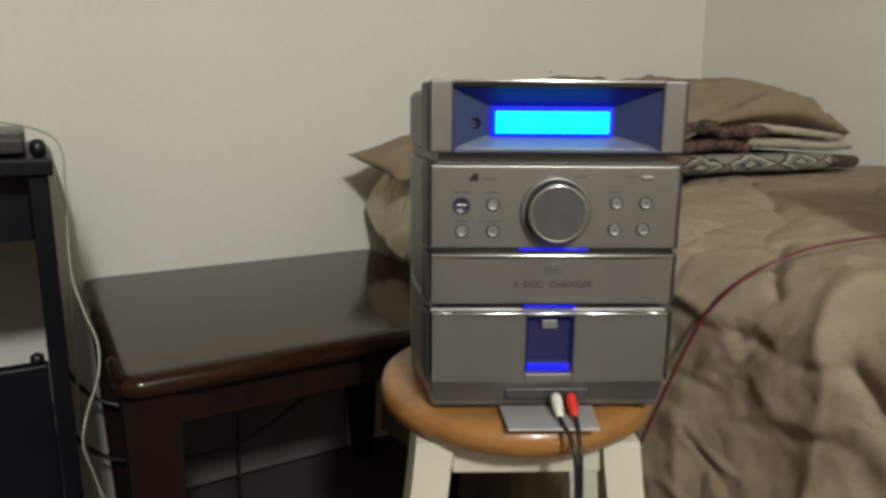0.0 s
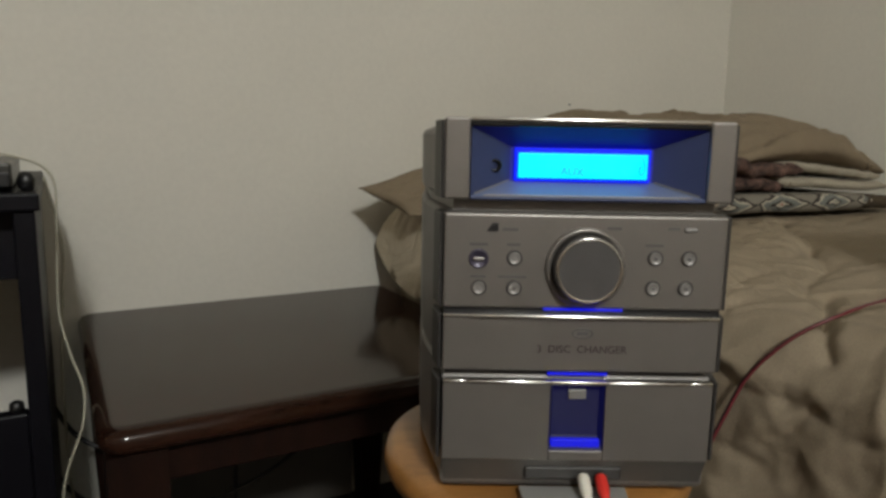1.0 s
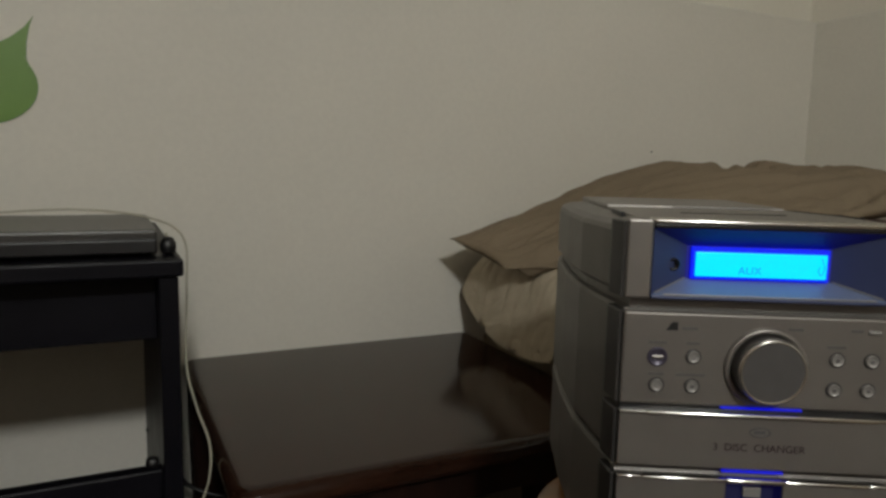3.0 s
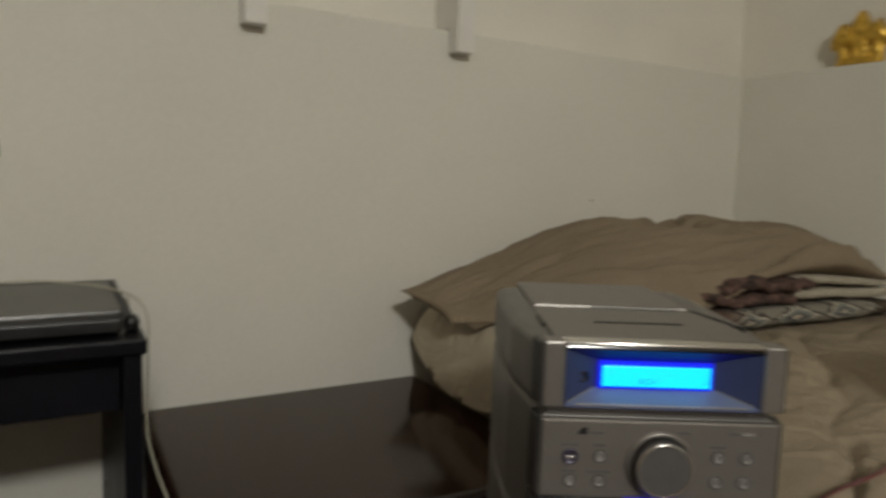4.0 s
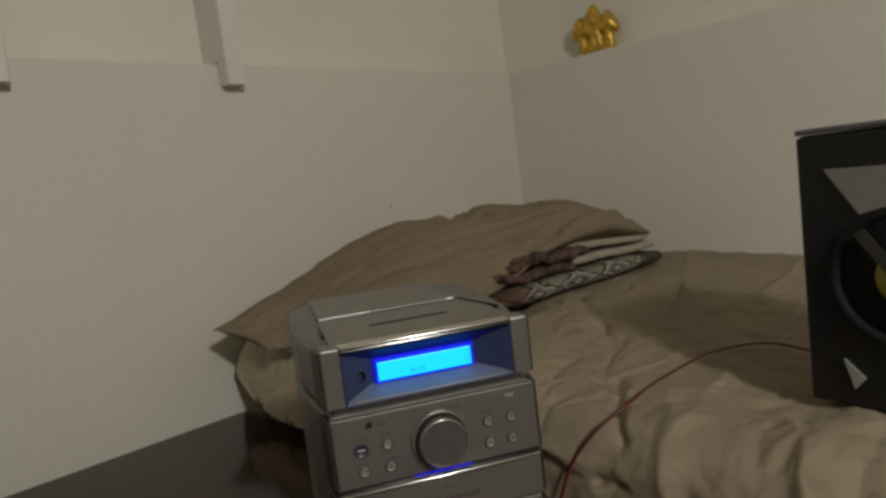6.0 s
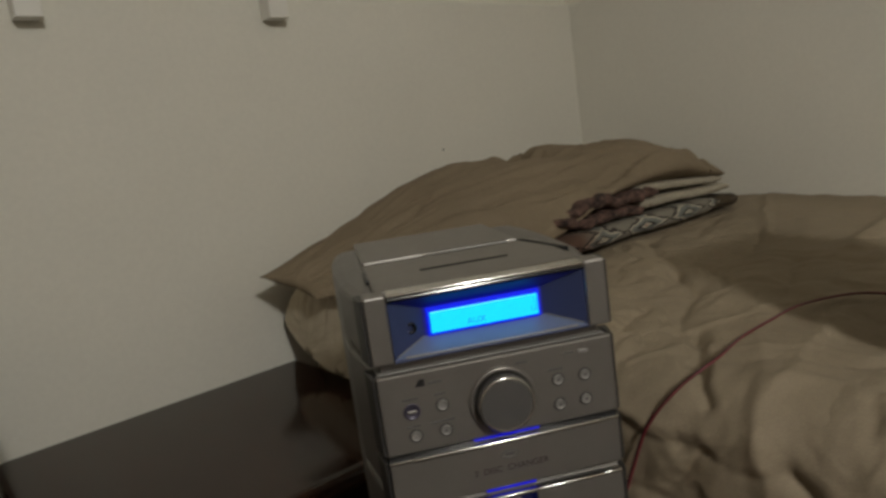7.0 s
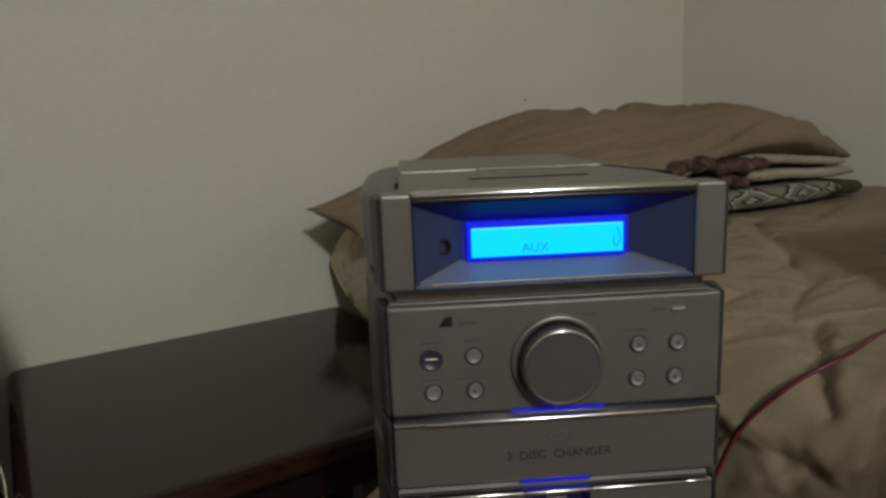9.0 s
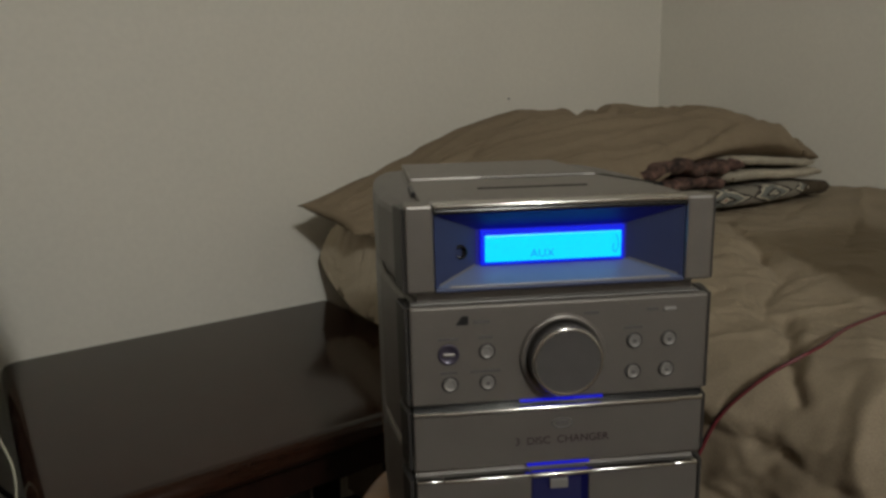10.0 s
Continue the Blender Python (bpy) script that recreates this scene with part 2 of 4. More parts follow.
# ---- wooden wall posts over the ledge ----
def wall_post(x0, x1, front):
    t = thing("wall_post", "white-painted wooden post notched over the wall ledge", "post", pose(x0, 0, 0), "posts on the wall")
    back, face = WY + STEP - 0.001, WY - 0.003
    side = [(front, 1.377), (face, 1.377), (face, LEDGE + 0.006), (WY + 0.006, LEDGE + 0.0015), (back, LEDGE + 0.0015), (back, TOP - 0.002), (front, TOP - 0.002)]
    bm = loft([[(x, y + (inset if y == front else 0), z) for y, z in side] for x, inset in ((0, 0.003), (0.002, 0), (x1 - x0 - 0.002, 0), (x1 - x0, 0.003))])
    part("upright", bm, POST, t)
    return t


wall_post(-0.115, -0.066, 1.078)
wall_post(0.411, 0.462, 1.078)

nail = thing("nail", "small dark nail in the wall", "nail", pose(0.923, WY, 1.007))
part("nail_head", lathe([(0.0012, 0.004), (0.0012, -0.004), (0.0026, -0.0042), (0.0026, -0.0055), (0.001, -0.006)], 14, "y"), BLACK, nail)

# ---- green wall decal ----
decal = thing("wall_decal", "green vinyl decal with a pointed tip and pale lettering", "decal", pose(-0.653, WY - 0.0015, 1.083))
b = bmesh.new()
outline = []
for k in range(60):
    a = 2 * math.pi * k / 60
    r = Vector((0.093 * math.cos(a), 0, 0.073 * math.sin(a)))
    if 0.62 < a < 1.25:
        r = r.lerp(Vector((0.092, 0, 0.128)), 1 - abs(a - 0.93) / 0.32)
    outline.append(r)
lo = [b.verts.new(p) for p in outline]
hi = [b.verts.new(p + Vector((0, -0.001, 0))) for p in outline]
b.faces.new(lo)
b.faces.new(hi)
for k in range(60):
    b.faces.new((lo[k], lo[(k + 1) % 60], hi[(k + 1) % 60], hi[k]))
part("sticker", b, GREEN, decal)
for x, z, w, h in ((-0.03, 0.008, 0.075, 0.008), (-0.02, -0.016, 0.10, 0.015)):
    part("text_bar", box((x - w / 2, -0.0018, z - h / 2), (x + w / 2, -0.0011, z + h / 2)), PALEGREEN, decal, "pale unreadable line of lettering")


# ---- bed with bedspread ----
BX, BTOP, BNEAR = 0.275, 0.768, -1.25


def fold(x, y, ax, ay, bx, by, w, h):
    """A soft ridge of height h along a segment."""
    dx, dy = bx - ax, by - ay
    t = max(0.0, min(1.0, ((x - ax) * dx + (y - ay) * dy) / (dx * dx + dy * dy)))
    d = math.hypot(x - ax - t * dx, y - ay - t * dy)
    return h * math.exp(-(d / w) ** 2) * math.sin(math.pi * (0.12 + 0.76 * t))


FOLDS = [(0.34, 0.22, 0.55, 0.45, 0.03, 0.010), (0.36, -0.25, 0.70, -0.35, 0.05, 0.014), (0.62, 0.10, 1.25, 0.20, 0.05, 0.008), (0.50, -0.42, 0.95, -0.60, 0.05, 0.014),
         (0.80, -0.50, 1.40, -0.40, 0.05, 0.012), (0.42, -0.75, 0.90, -0.90, 0.06, 0.016)]
# tent-like creases along segments: ridges above zero, sunken creases below
CREASES = [(0.90, 0.44, 0.70, 0.25, 0.014, -0.014), (0.70, 0.25, 0.62, 0.17, 0.017, -0.020), (0.62, 0.17, 0.46, 0.11, 0.014, -0.013), (0.84, 0.44, 0.62, 0.24, 0.030, 0.012), (0.47, 0.09, 0.38, 0.03, 0.010, -0.018),
           (0.38, 0.03, 0.29, -0.03, 0.009, -0.022), (0.46, 0.06, 0.30, -0.04, 0.022, 0.010), (1.52, 0.46, 1.04, 0.24, 0.016, 0.014), (1.06, 0.27, 0.84, 0.18, 0.014, -0.012), (1.50, 0.12, 0.96, 0.05, 0.026, 0.018),
           (0.96, 0.05, 0.70, 0.10, 0.030, 0.010), (0.62, -0.06, 0.28, -0.10, 0.022, 0.014), (0.26, -0.10, 0.10, -0.11, 0.022, 0.014), (0.55, 0.03, 0.35, -0.07, 0.026, 0.010), (0.24, -0.13, 0.20, -0.17, 0.012, -0.020),
           (0.42, -0.19, 0.20, -0.30, 0.020, 0.016), (0.66, -0.20, 0.95, -0.02, 0.022, 0.010), (1.48, -0.12, 0.90, -0.16, 0.024, 0.014), (1.20, 0.42, 0.98, 0.36, 0.016, -0.008), (0.60, 0.34, 0.42, 0.24, 0.018, 0.010),
           (0.86, 0.10, 0.66, 0.04, 0.016, -0.012), (0.52, 0.20, 0.40, 0.19, 0.016, -0.010), (0.36, 0.12, 0.22, 0.10, 0.016, -0.014)]
# creases of the hanging side, in (y, z)
SIDE = [(0.13, 0.655, 0.0, 0.642, 0.014, -0.012), (0.0, 0.642, -0.035, 0.648, 0.010, -0.012), (-0.035, 0.648, 0.015, 0.59, 0.010, -0.014), (0.12, 0.675, -0.03, 0.668, 0.018, 0.009), (0.03, 0.60, -0.12, 0.73, 0.020, 0.013),
        (0.09, 0.575, 0.02, 0.566, 0.010, -0.010), (-0.07, 0.64, -0.15, 0.68, 0.010, -0.009), (0.05, 0.52, -0.14, 0.60, 0.022, 0.012), (-0.02, 0.45, -0.22, 0.57, 0.024, 0.012), (0.18, 0.60, 0.10, 0.42, 0.020, 0.010),
        (-0.10, 0.66, -0.30, 0.74, 0.022, 0.012), (0.06, 0.50, 0.03, 0.30, 0.024, 0.012), (-0.12, 0.52, -0.16, 0.25, 0.026, 0.013), (-0.30, 0.62, -0.34, 0.30, 0.03, 0.014), (-0.5, 0.66, -0.48, 0.3, 0.03, 0.014),
        (-0.24, 0.50, -0.34, 0.66, 0.012, -0.008), (0.22, 0.68, 0.26, 0.40, 0.022, 0.012), (-0.75, 0.66, -0.72, 0.3, 0.04, 0.014), (-1.0, 0.66, -0.98, 0.3, 0.04, 0.014)]


def crease(x, y, ax, ay, bx, by, w, h):
    """A crisp crease along a segment, falling off evenly to both sides and fading at its ends."""
    dx, dy = bx - ax, by - ay
    t = max(0.0, min(1.0, ((x - ax) * dx + (y - ay) * dy) / (dx * dx + dy * dy)))
    d = math.hypot(x - ax - t * dx, y - ay - t * dy)
    return h * math.exp(-math.sqrt(d * d + 9e-6) / w) if d < 5 * w else 0.0


def bed_base(x, y):
    return BTOP - 0.014 - 0.016 * smoothstep(0.9, 0.35, x) - 0.020 * smoothstep(0.45, 0.0, y)


def bed_relief(x, y):
    """Height of folds and creases over the smooth bed, in the spread-out cloth."""
    wx, wy = x + 0.016 * fbm(x * 6, y * 6, 3.0), y + 0.016 * fbm(x * 6, y * 6, 8.0)
    z = sum(fold(wx, wy, *f) for f in FOLDS) + sum(crease(wx, wy, *f[:4], 0.75 * f[4], 0.62 * f[5] if f[5] > 0 else 0.85 * f[5]) for f in CREASES)
    wx, wy = x + 0.10 * fbm(x * 2.3, y * 2.3, 3.0), y + 0.10 * fbm(x * 2.3, y * 2.3, 8.0)
    ridge = 1 - abs(fbm(wx * 1.9 + 0.9 * wy, wy * 4.2 - 1.2 * wx, 1.0, 3)) * 2.2
    sunk = max(0.0, 1 - abs(fbm(wx * 4.5 - 1.5 * wy, wy * 6.0 + wx, 6.0, 2)) * 5)
    fine = max(0.0, 1 - abs(fbm(wx * 7 + 3 * wy, wy * 5 - 2 * wx, 16.0, 2)) * 6)
    calm = 0.45 + 0.55 * smoothstep(1.25, 0.65, x)
    return z + calm * (0.0045 * ridge - 0.004 * sunk + 0.004 * fine) + 0.004 * fbm(x * 3.1, y * 4.3) + 0.0022 * fbm(x * 14 + 3, y * 17)


def bed_z(x, y):
    return bed_base(x, y) + bed_relief(x, y)


bed = thing("bed", "bed covered with a rumpled tan bedspread", "bed")
part("mattress", box((BX + 0.20, BNEAR + 0.06, 0.28), (WX - 0.02, WY - 0.02, BTOP - 0.07), 0.05, 3), CREAM, bed, "mattress under the bedspread")
b = bmesh.new()
drop, R = 0.68, 0.085
arc = R * math.pi / 2
flat = WX - 0.004 - (BX + R)
ylist = np.concatenate([np.linspace(BNEAR, -0.40, 50, endpoint=False), np.linspace(-0.40, 0.50, 260, endpoint=False), np.linspace(0.50, WY - 0.004, 60)])
dlist = np.concatenate([np.linspace(0, flat - 0.7, 50, endpoint=False), np.linspace(flat - 0.7, flat + arc + 0.30, 260, endpoint=False), np.linspace(flat + arc + 0.30, flat + arc + drop, 30)])
grid = []
for d in dlist:
    row = []
    for y in ylist:
        inset = 0.13 * smoothstep(0.33, 0.60, y)
        if d < flat:
            x = WX - 0.004 - d * (flat - inset) / flat
            p = Vector((x, y, bed_z(x, y)))
        else:
            edge = BX + inset + R
            a = min((d - flat) / R, math.pi / 2)
            x, z = edge - R * math.sin(a), bed_base(edge, y) - R + R * math.cos(a)
            down = max(0.0, d - flat - arc)
            go = smoothstep(0.0, 0.10, d - flat)
            lift = bed_relief(edge - (d - flat), y) * (1 - 0.5 * smoothstep(0.2, 0.5, down))
            x, z = x - lift * math.sin(a), z + lift * math.cos(a)
            x += -0.010 * smoothstep(0.1, 0.5, down) * (fbm(y * 5.0, down * 2.0, 5.0) + 0.3 * math.sin(y * 17 + 3 * fbm(y * 2, down * 2, 9))) - 0.03 * smoothstep(0, 0.6, down)
            cy, cz = y + 0.02 * fbm(y * 6, z * 6 - down * 6, 2.0), z - down + 0.02 * fbm(y * 6, z * 6 - down * 6, 6.0)
            x -= go * sum(crease(cy, cz, *f[:4], 0.75 * f[4], 0.7 * f[5]) for f in SIDE) + 0.003 * fbm(y * 15, (z - down) * 15, 4.0)
            p = Vector((x, y, max(0.03, z - down)))
        row.append(b.verts.new(p))
    grid.append(row)
for r0, r1 in zip(grid, grid[1:]):
    for j in range(len(r0) - 1):
        b.faces.new((r0[j], r1[j], r1[j + 1], r0[j + 1]))
part("bedspread", b, SPREAD, bed, "rumpled tan cotton bedspread hanging over the side", smooth=True)


# ---- pillows and blanket at the head of the bed ----
def cushion(name, a, bb, h, m, sag, mat, label, seed, wrinkle=0.008, corner=0.10, nu=130, nv=84, blunt=4.0, taper=4.0):
    """A stuffed pillow: two bulging sides that meet in a seam with pulled-out corners."""
    bm = bmesh.new()
    side = []
    for sgn in (1, -1):
        rows = []
        for i in range(nu + 1):
            u = -1 + 2 * i / nu
            row = []
            for j in range(nv + 1):
                v = -1 + 2 * j / nv
                x = a * u * (1 - corner * (1 - v * v) * abs(u)) if u < 0 else a * u * (1 - 0.11 * v ** 4 * u)
                y = bb * v * (1 - corner * (1 - u * u) * abs(v))
                t = ((1 - abs(u) ** (taper if u < 0 else blunt)) * (1 - abs(v) ** 3.0)) ** 0.6 if abs(u) < 1 and abs(v) < 1 else 0.0
                z = sgn * h * t * (1.0 if sgn > 0 else 0.55)
                k = min(1.0, 4 * t)
                z -= 0.9 * wrinkle * k * sgn * max(0.0, 1 - abs(fbm(u * 1.6 + 0.8 * v + seed, v * 4.5 - 1.3 * u, seed + 2, 2)) * 4.5)
                z += wrinkle * k * sgn * (fbm(u * 2.2 + seed, v * 7.0, seed, 4) + 0.6 * abs(fbm(u * 3 + 2 * v, v * 4.5 - u, seed + 4, 3)))
                z += -0.6 * wrinkle * math.exp(-((t - 0.12) / 0.1) ** 2) * sgn * (0.5 + 0.5 * math.sin(17 * u + 9 * v + seed))
                p = sag(m @ Vector((x, y, z)))
                row.append(bm.verts.new(p))
            rows.append(row)
        side.append(rows)
    for rows in side:
        for i in range(nu):
            for j in range(nv):
                bm.faces.new((rows[i][j], rows[i + 1][j], rows[i + 1][j + 1], rows[i][j + 1]))
    bmesh.ops.remove_doubles(bm, verts=bm.verts[:], dist=0.0004)
    return single(name, bm, mat, label, "pillow", smooth=True)


def over_edge(p, edge, r, most):
    """Bends cloth that reaches past the bed's edge down round it."""
    e = edge - p.x
    if e <= 0:
        return p
    a = min(e / r, most)
    rest = max(0.0, e - r * most)
    return Vector((edge - r * math.sin(a) - rest * math.cos(most), p.y, p.z - r * (1 - math.cos(a)) - rest * math.sin(most)))


def low_sag(p):
    return over_edge(p, 0.44, 0.13, 1.36)


# the upper pillow: its seam runs round four corners; the body swells from there to a long crest
SEAM_BACK = [(0.224, 0.985, 0.796), (0.42, 1.045, 0.815), (0.72, 1.075, 0.84), (1.05, 1.05, 0.86), (1.44, 0.90, 0.862)]
SEAM_FRONT = [(0.262, 0.815, 0.752), (0.44, 0.640, 0.775), (0.64, 0.490, 0.812), (0.86, 0.465, 0.882), (1.12, 0.465, 0.893), (1.350, 0.478, 0.847)]
CREST = [(0.0, 0.006), (0.10, 0.040), (0.22, 0.082), (0.32, 0.118), (0.42, 0.132), (0.52, 0.108), (0.58, 0.091), (0.64, 0.093), (0.76, 0.089), (0.88, 0.073), (0.96, 0.050), (1.0, 0.010)]


def along(points, n):
    """Points spread evenly over a smooth line."""
    fine = smooth_line(points, 24)
    steps = [0.0]
    for p, q in zip(fine, fine[1:]):
        steps.append(steps[-1] + (Vector(q) - Vector(p)).length)
    out = []
    for i in range(n + 1):
        d, k = steps[-1] * i / n, 0
        while k < len(fine) - 2 and steps[k + 1] < d:
            k += 1
        out.append(Vector(fine[k]).lerp(Vector(fine[k + 1]), min(1.0, max(0.0, (d - steps[k]) / max(1e-9, steps[k + 1] - steps[k])))))
    return out


def long_pillow(nu=190, nv=110):
    back, front = along(SEAM_BACK, nu), along(SEAM_FRONT, nu)
    us, hs = zip(*CREST)
    bm = bmesh.new()
    for sgn in (1, -1):
        rows = []
        for i in range(nu + 1):
            u = i / nu
            h = float(np.interp(u, us, hs))
            row = []
            for j in range(nv + 1):
                v = j / nv
                p = front[i].lerp(back[i], v)
                pull = 0.022 * math.sin(math.pi * v) * (smoothstep(0.12, 0.0, u) - smoothstep(0.94, 1.0, u))
                p = p + Vector((pull, 0, 0))
                w = 2 * v - 1
                bulge = (1 - abs(w) ** (2.6 + 1.8 * smoothstep(0.55, 0.78, u))) ** 0.72
                k = min(1.0, 3 * bulge) * smoothstep(0.0, 0.06, u) * smoothstep(1.0, 0.95, u)
                if sgn > 0:
                    z = h * bulge
                    # long drawn folds running from the pointed end, gathered at the waist
                    lines = fbm(u * 1.7 + 0.5 * v, v * 6.5 + 1.6 * u, 1.7, 3)
                    z += k * (0.023 * lines - 0.016 * max(0.0, 1 - abs(fbm(u * 1.3 + 0.4 * v, v * 5.0 - 1.2 * u, 9.2, 2)) * 5) - 0.005 * max(0.0, 1 - abs(fbm(u * 2.2 + v, v * 11 + 3 * u, 14.2, 2)) * 5))
                    fan = math.atan2(v - 0.62, u - 0.60)
                    near = math.exp(-(math.hypot((u - 0.64) * 1.3, (v - 0.55) * 0.8) / 0.17) ** 2)
                    z += k * near * (0.012 * math.sin(9 * fan + 2.0 * fbm(u * 4, v * 4, 3.0)) - 0.006)
                    z -= k * 0.007 * math.exp(-((u - 0.575 - 0.10 * (v - 0.5)) / 0.035) ** 2) * smoothstep(0.25, 0.7, v)
                    z += k * 0.006 * fbm(u * 9, v * 7, 5.5, 3)
                    # gathers along the front seam
                    z += 0.007 * math.exp(-(v / 0.09) ** 2) * fbm(u * 26, v * 3, 4.4, 2) * smoothstep(0.0, 0.1, u)
                    z -= 0.020 * math.exp(-((u - 0.93) / 0.012) ** 2) * math.exp(-(v / 0.16) ** 2)
                else:
                    z = -0.32 * h * bulge * smoothstep(0.0, 0.3, u) - 0.012 * bulge + 0.004 * k * fbm(u * 7, v * 5, 2.2)
                if 0 < j < nv and 0 < i < nu:
                    p = p + Vector((0, 0, z))
                else:
                    p = p + Vector((0, 0, 0.004 * fbm(u * 20, v * 12, 8.0)))
                row.append(bm.verts.new(p))
            rows.append(row)
        for i in range(nu):
            for j in range(nv):
                bm.faces.new((rows[i][j], rows[i + 1][j], rows[i + 1][j + 1], rows[i][j + 1]))
    bmesh.ops.remove_doubles(bm, verts=bm.verts[:], dist=0.0003)
    return single("pillow", bm, PILLOWTOP, "large brown cotton pillow lying across folded blanket and bed", "pillow", smooth=True)


long_pillow()
cushion("pillow", 0.425, 0.200, 0.050, pose(0.645, 0.815, 0.758, 0, 0, -10), low_sag, PILLOWLOW,
        "beige pillow drooping over the bed edge onto the table", 6.1, 0.010, -0.10, taper=6.0)

# pattern for the folded blanket: diamonds and rings in red, grey and cream with dark outlines
m = bpy.data.materials.new("patterned_wool")
m.use_nodes = True
nt = m.node_tree
nb = nt.nodes["Principled BSDF"]
nb.inputs["Roughness"].default_value = 0.9
co = nt.nodes.new("ShaderNodeTexCoord")
mp = nt.nodes.new("ShaderNodeMapping")
mp.inputs["Location"].default_value = (-0.955, 0.0, -0.793)
nt.links.new(co.outputs["Object"], mp.inputs[0])
wob = nt.nodes.new("ShaderNodeTexNoise")
wob.inputs["Scale"].default_value = 28
nt.links.new(co.outputs["Object"], wob.inputs["Vector"])
warp = nt.nodes.new("ShaderNodeVectorMath")
warp.operation = "MULTIPLY_ADD"
warp.inputs[1].default_value = (0.050, 0.030, 0.014)
nt.links.new(wob.outputs["Color"], warp.inputs[0])
nt.links.new(mp.outputs[0], warp.inputs[2])
sep = nt.nodes.new("ShaderNodeSeparateXYZ")
nt.links.new(warp.outputs[0], sep.inputs[0])


def math_node(op, a, c, v=None):
    n = nt.nodes.new("ShaderNodeMath")
    n.operation = op
    nt.links.new(a, n.inputs[0])
    if v is None:
        n.inputs[1].default_value = c
    else:
        nt.links.new(v, n.inputs[1])
    return n.outputs[0]


px = math_node("MULTIPLY", math_node("PINGPONG", sep.outputs[0], 0.085), 7.9)
pz = math_node("MULTIPLY", math_node("PINGPONG", sep.outputs[2], 0.020), 25.0)
py = math_node("MULTIPLY", math_node("PINGPONG", sep.outputs[1], 0.05), 3.0)
dist = math_node("ADD", math_node("ADD", px, 0, pz), 0, py)
ramp = nt.nodes.new("ShaderNodeValToRGB")
ramp.color_ramp.interpolation = "CONSTANT"
ring = nt.nodes.new("ShaderNodeValToRGB")
ring.color_ramp.interpolation = "CONSTANT"
for node, heart in ((ramp, (0.30, 0.115, 0.085)), (ring, (0.14, 0.15, 0.13))):
    stops = [(0.0, heart), (0.17, (0.42, 0.38, 0.30)), (0.27, (0.022, 0.017, 0.014)), (0.37, (0.15, 0.155, 0.14)), (0.57, (0.42, 0.38, 0.30)), (0.66, (0.030, 0.022, 0.018)), (0.77, (0.20, 0.18, 0.145))]
    for k, (p, c) in enumerate(stops):
        e = node.color_ramp.elements[k] if k < 2 else node.color_ramp.elements.new(p)
        e.position, e.color = p, (*c, 1)
    nt.links.new(dist, node.inputs[0])
pick = nt.nodes.new("ShaderNodeMix")
pick.data_type = "RGBA"
nt.links.new(math_node("GREATER_THAN", math_node("ABSOLUTE", sep.outputs[0], 0), 0.085), pick.inputs[0])
nt.links.new(ramp.outputs[0], pick.inputs[6])
nt.links.new(ring.outputs[0], pick.inputs[7])
deep = nt.nodes.new("ShaderNodeMapRange")
deep.inputs["From Min"].default_value, deep.inputs["From Max"].default_value = -0.25, -0.15
nt.links.new(sep.outputs[0], deep.inputs["Value"])
tint = nt.nodes.new("ShaderNodeMix")
tint.data_type, tint.blend_type = "RGBA", "MIX"
tint.inputs[6].default_value = (0.42, 0.24, 0.19, 1)
tint.inputs[7].default_value = (1, 1, 1, 1)
nt.links.new(deep.outputs[0], tint.inputs[0])
both = nt.nodes.new("ShaderNodeMix")
both.data_type, both.blend_type = "RGBA", "MULTIPLY"
both.inputs[0].default_value = 1
nt.links.new(pick.outputs[2], both.inputs[6])
nt.links.new(tint.outputs[2], both.inputs[7])
nt.links.new(both.outputs[2], nb.inputs["Base Color"])
PATTERN = m


def fold_slab(x0, x1, y0, y1, z0, z1, seed, lift=0.0, rough=1.0, nx=60):
    """One fold of cloth: a thick sheet with a rounded front edge, a little wavy."""
    rings = []
    h = (z1 - z0) / 2
    for i in range(nx + 1):
        x = x0 + (x1 - x0) * i / nx
        dz = lift * (1 - i / nx) + rough * (0.004 * fbm(x * 7, seed) + 0.002 * fbm(x * 22, seed + 3))
        dy = 0.008 * fbm(x * 5, seed + 7) + (rough - 1) * 0.006 * fbm(x * 30, seed + 11)
        end = min(1.0, 0.55 + 6 * min(i, nx - i) / nx)
        ring = [(x, y1, z0 + dz), (x, y1, z1 + dz)]
        for k in range(9):
            a = math.pi / 2 + math.pi * k / 8
            ring.append((x, y0 + dy + h + h * math.cos(a), (z0 + z1) / 2 + dz + h * end * math.sin(a)))
        rings.append(ring)
    return loft(rings)


blanket = thing("folded_blanket", "folded patterned wool blanket in cream, red and grey", "blanket", pose(0, 0, 0))
part("fold", fold_slab(0.64, 1.255, 0.450, 0.95, 0.764, 0.803, 1.0, 0.008), PATTERN, blanket, smooth=True)
part("fold_end", fold_slab(1.23, 1.355, 0.455, 0.80, 0.766, 0.796, 4.0, 0.002, 1.6, 16), material("dark_brown_wool", (0.055, 0.038, 0.020), 0.9, vary=0.2, scale=20, fine=0.15, fine_scale=500, bump=0.4), blanket, "dark brown end of the blanket", smooth=True)
part("fold", fold_slab(0.93, 1.335, 0.466, 0.95, 0.805, 0.826, 2.0, 0.016), CREAM, blanket, "plain cream fold", smooth=True)
part("fold", fold_slab(0.95, 1.325, 0.474, 0.95, 0.828, 0.846, 3.0, 0.030), CREAM, blanket, "plain cream fold", smooth=True)
part("fold", fold_slab(0.66, 0.97, 0.464, 0.90, 0.815, 0.838, 5.0, 0.004, 2.6), CRUMPLED, blanket, "crumpled red-brown fold", smooth=True)
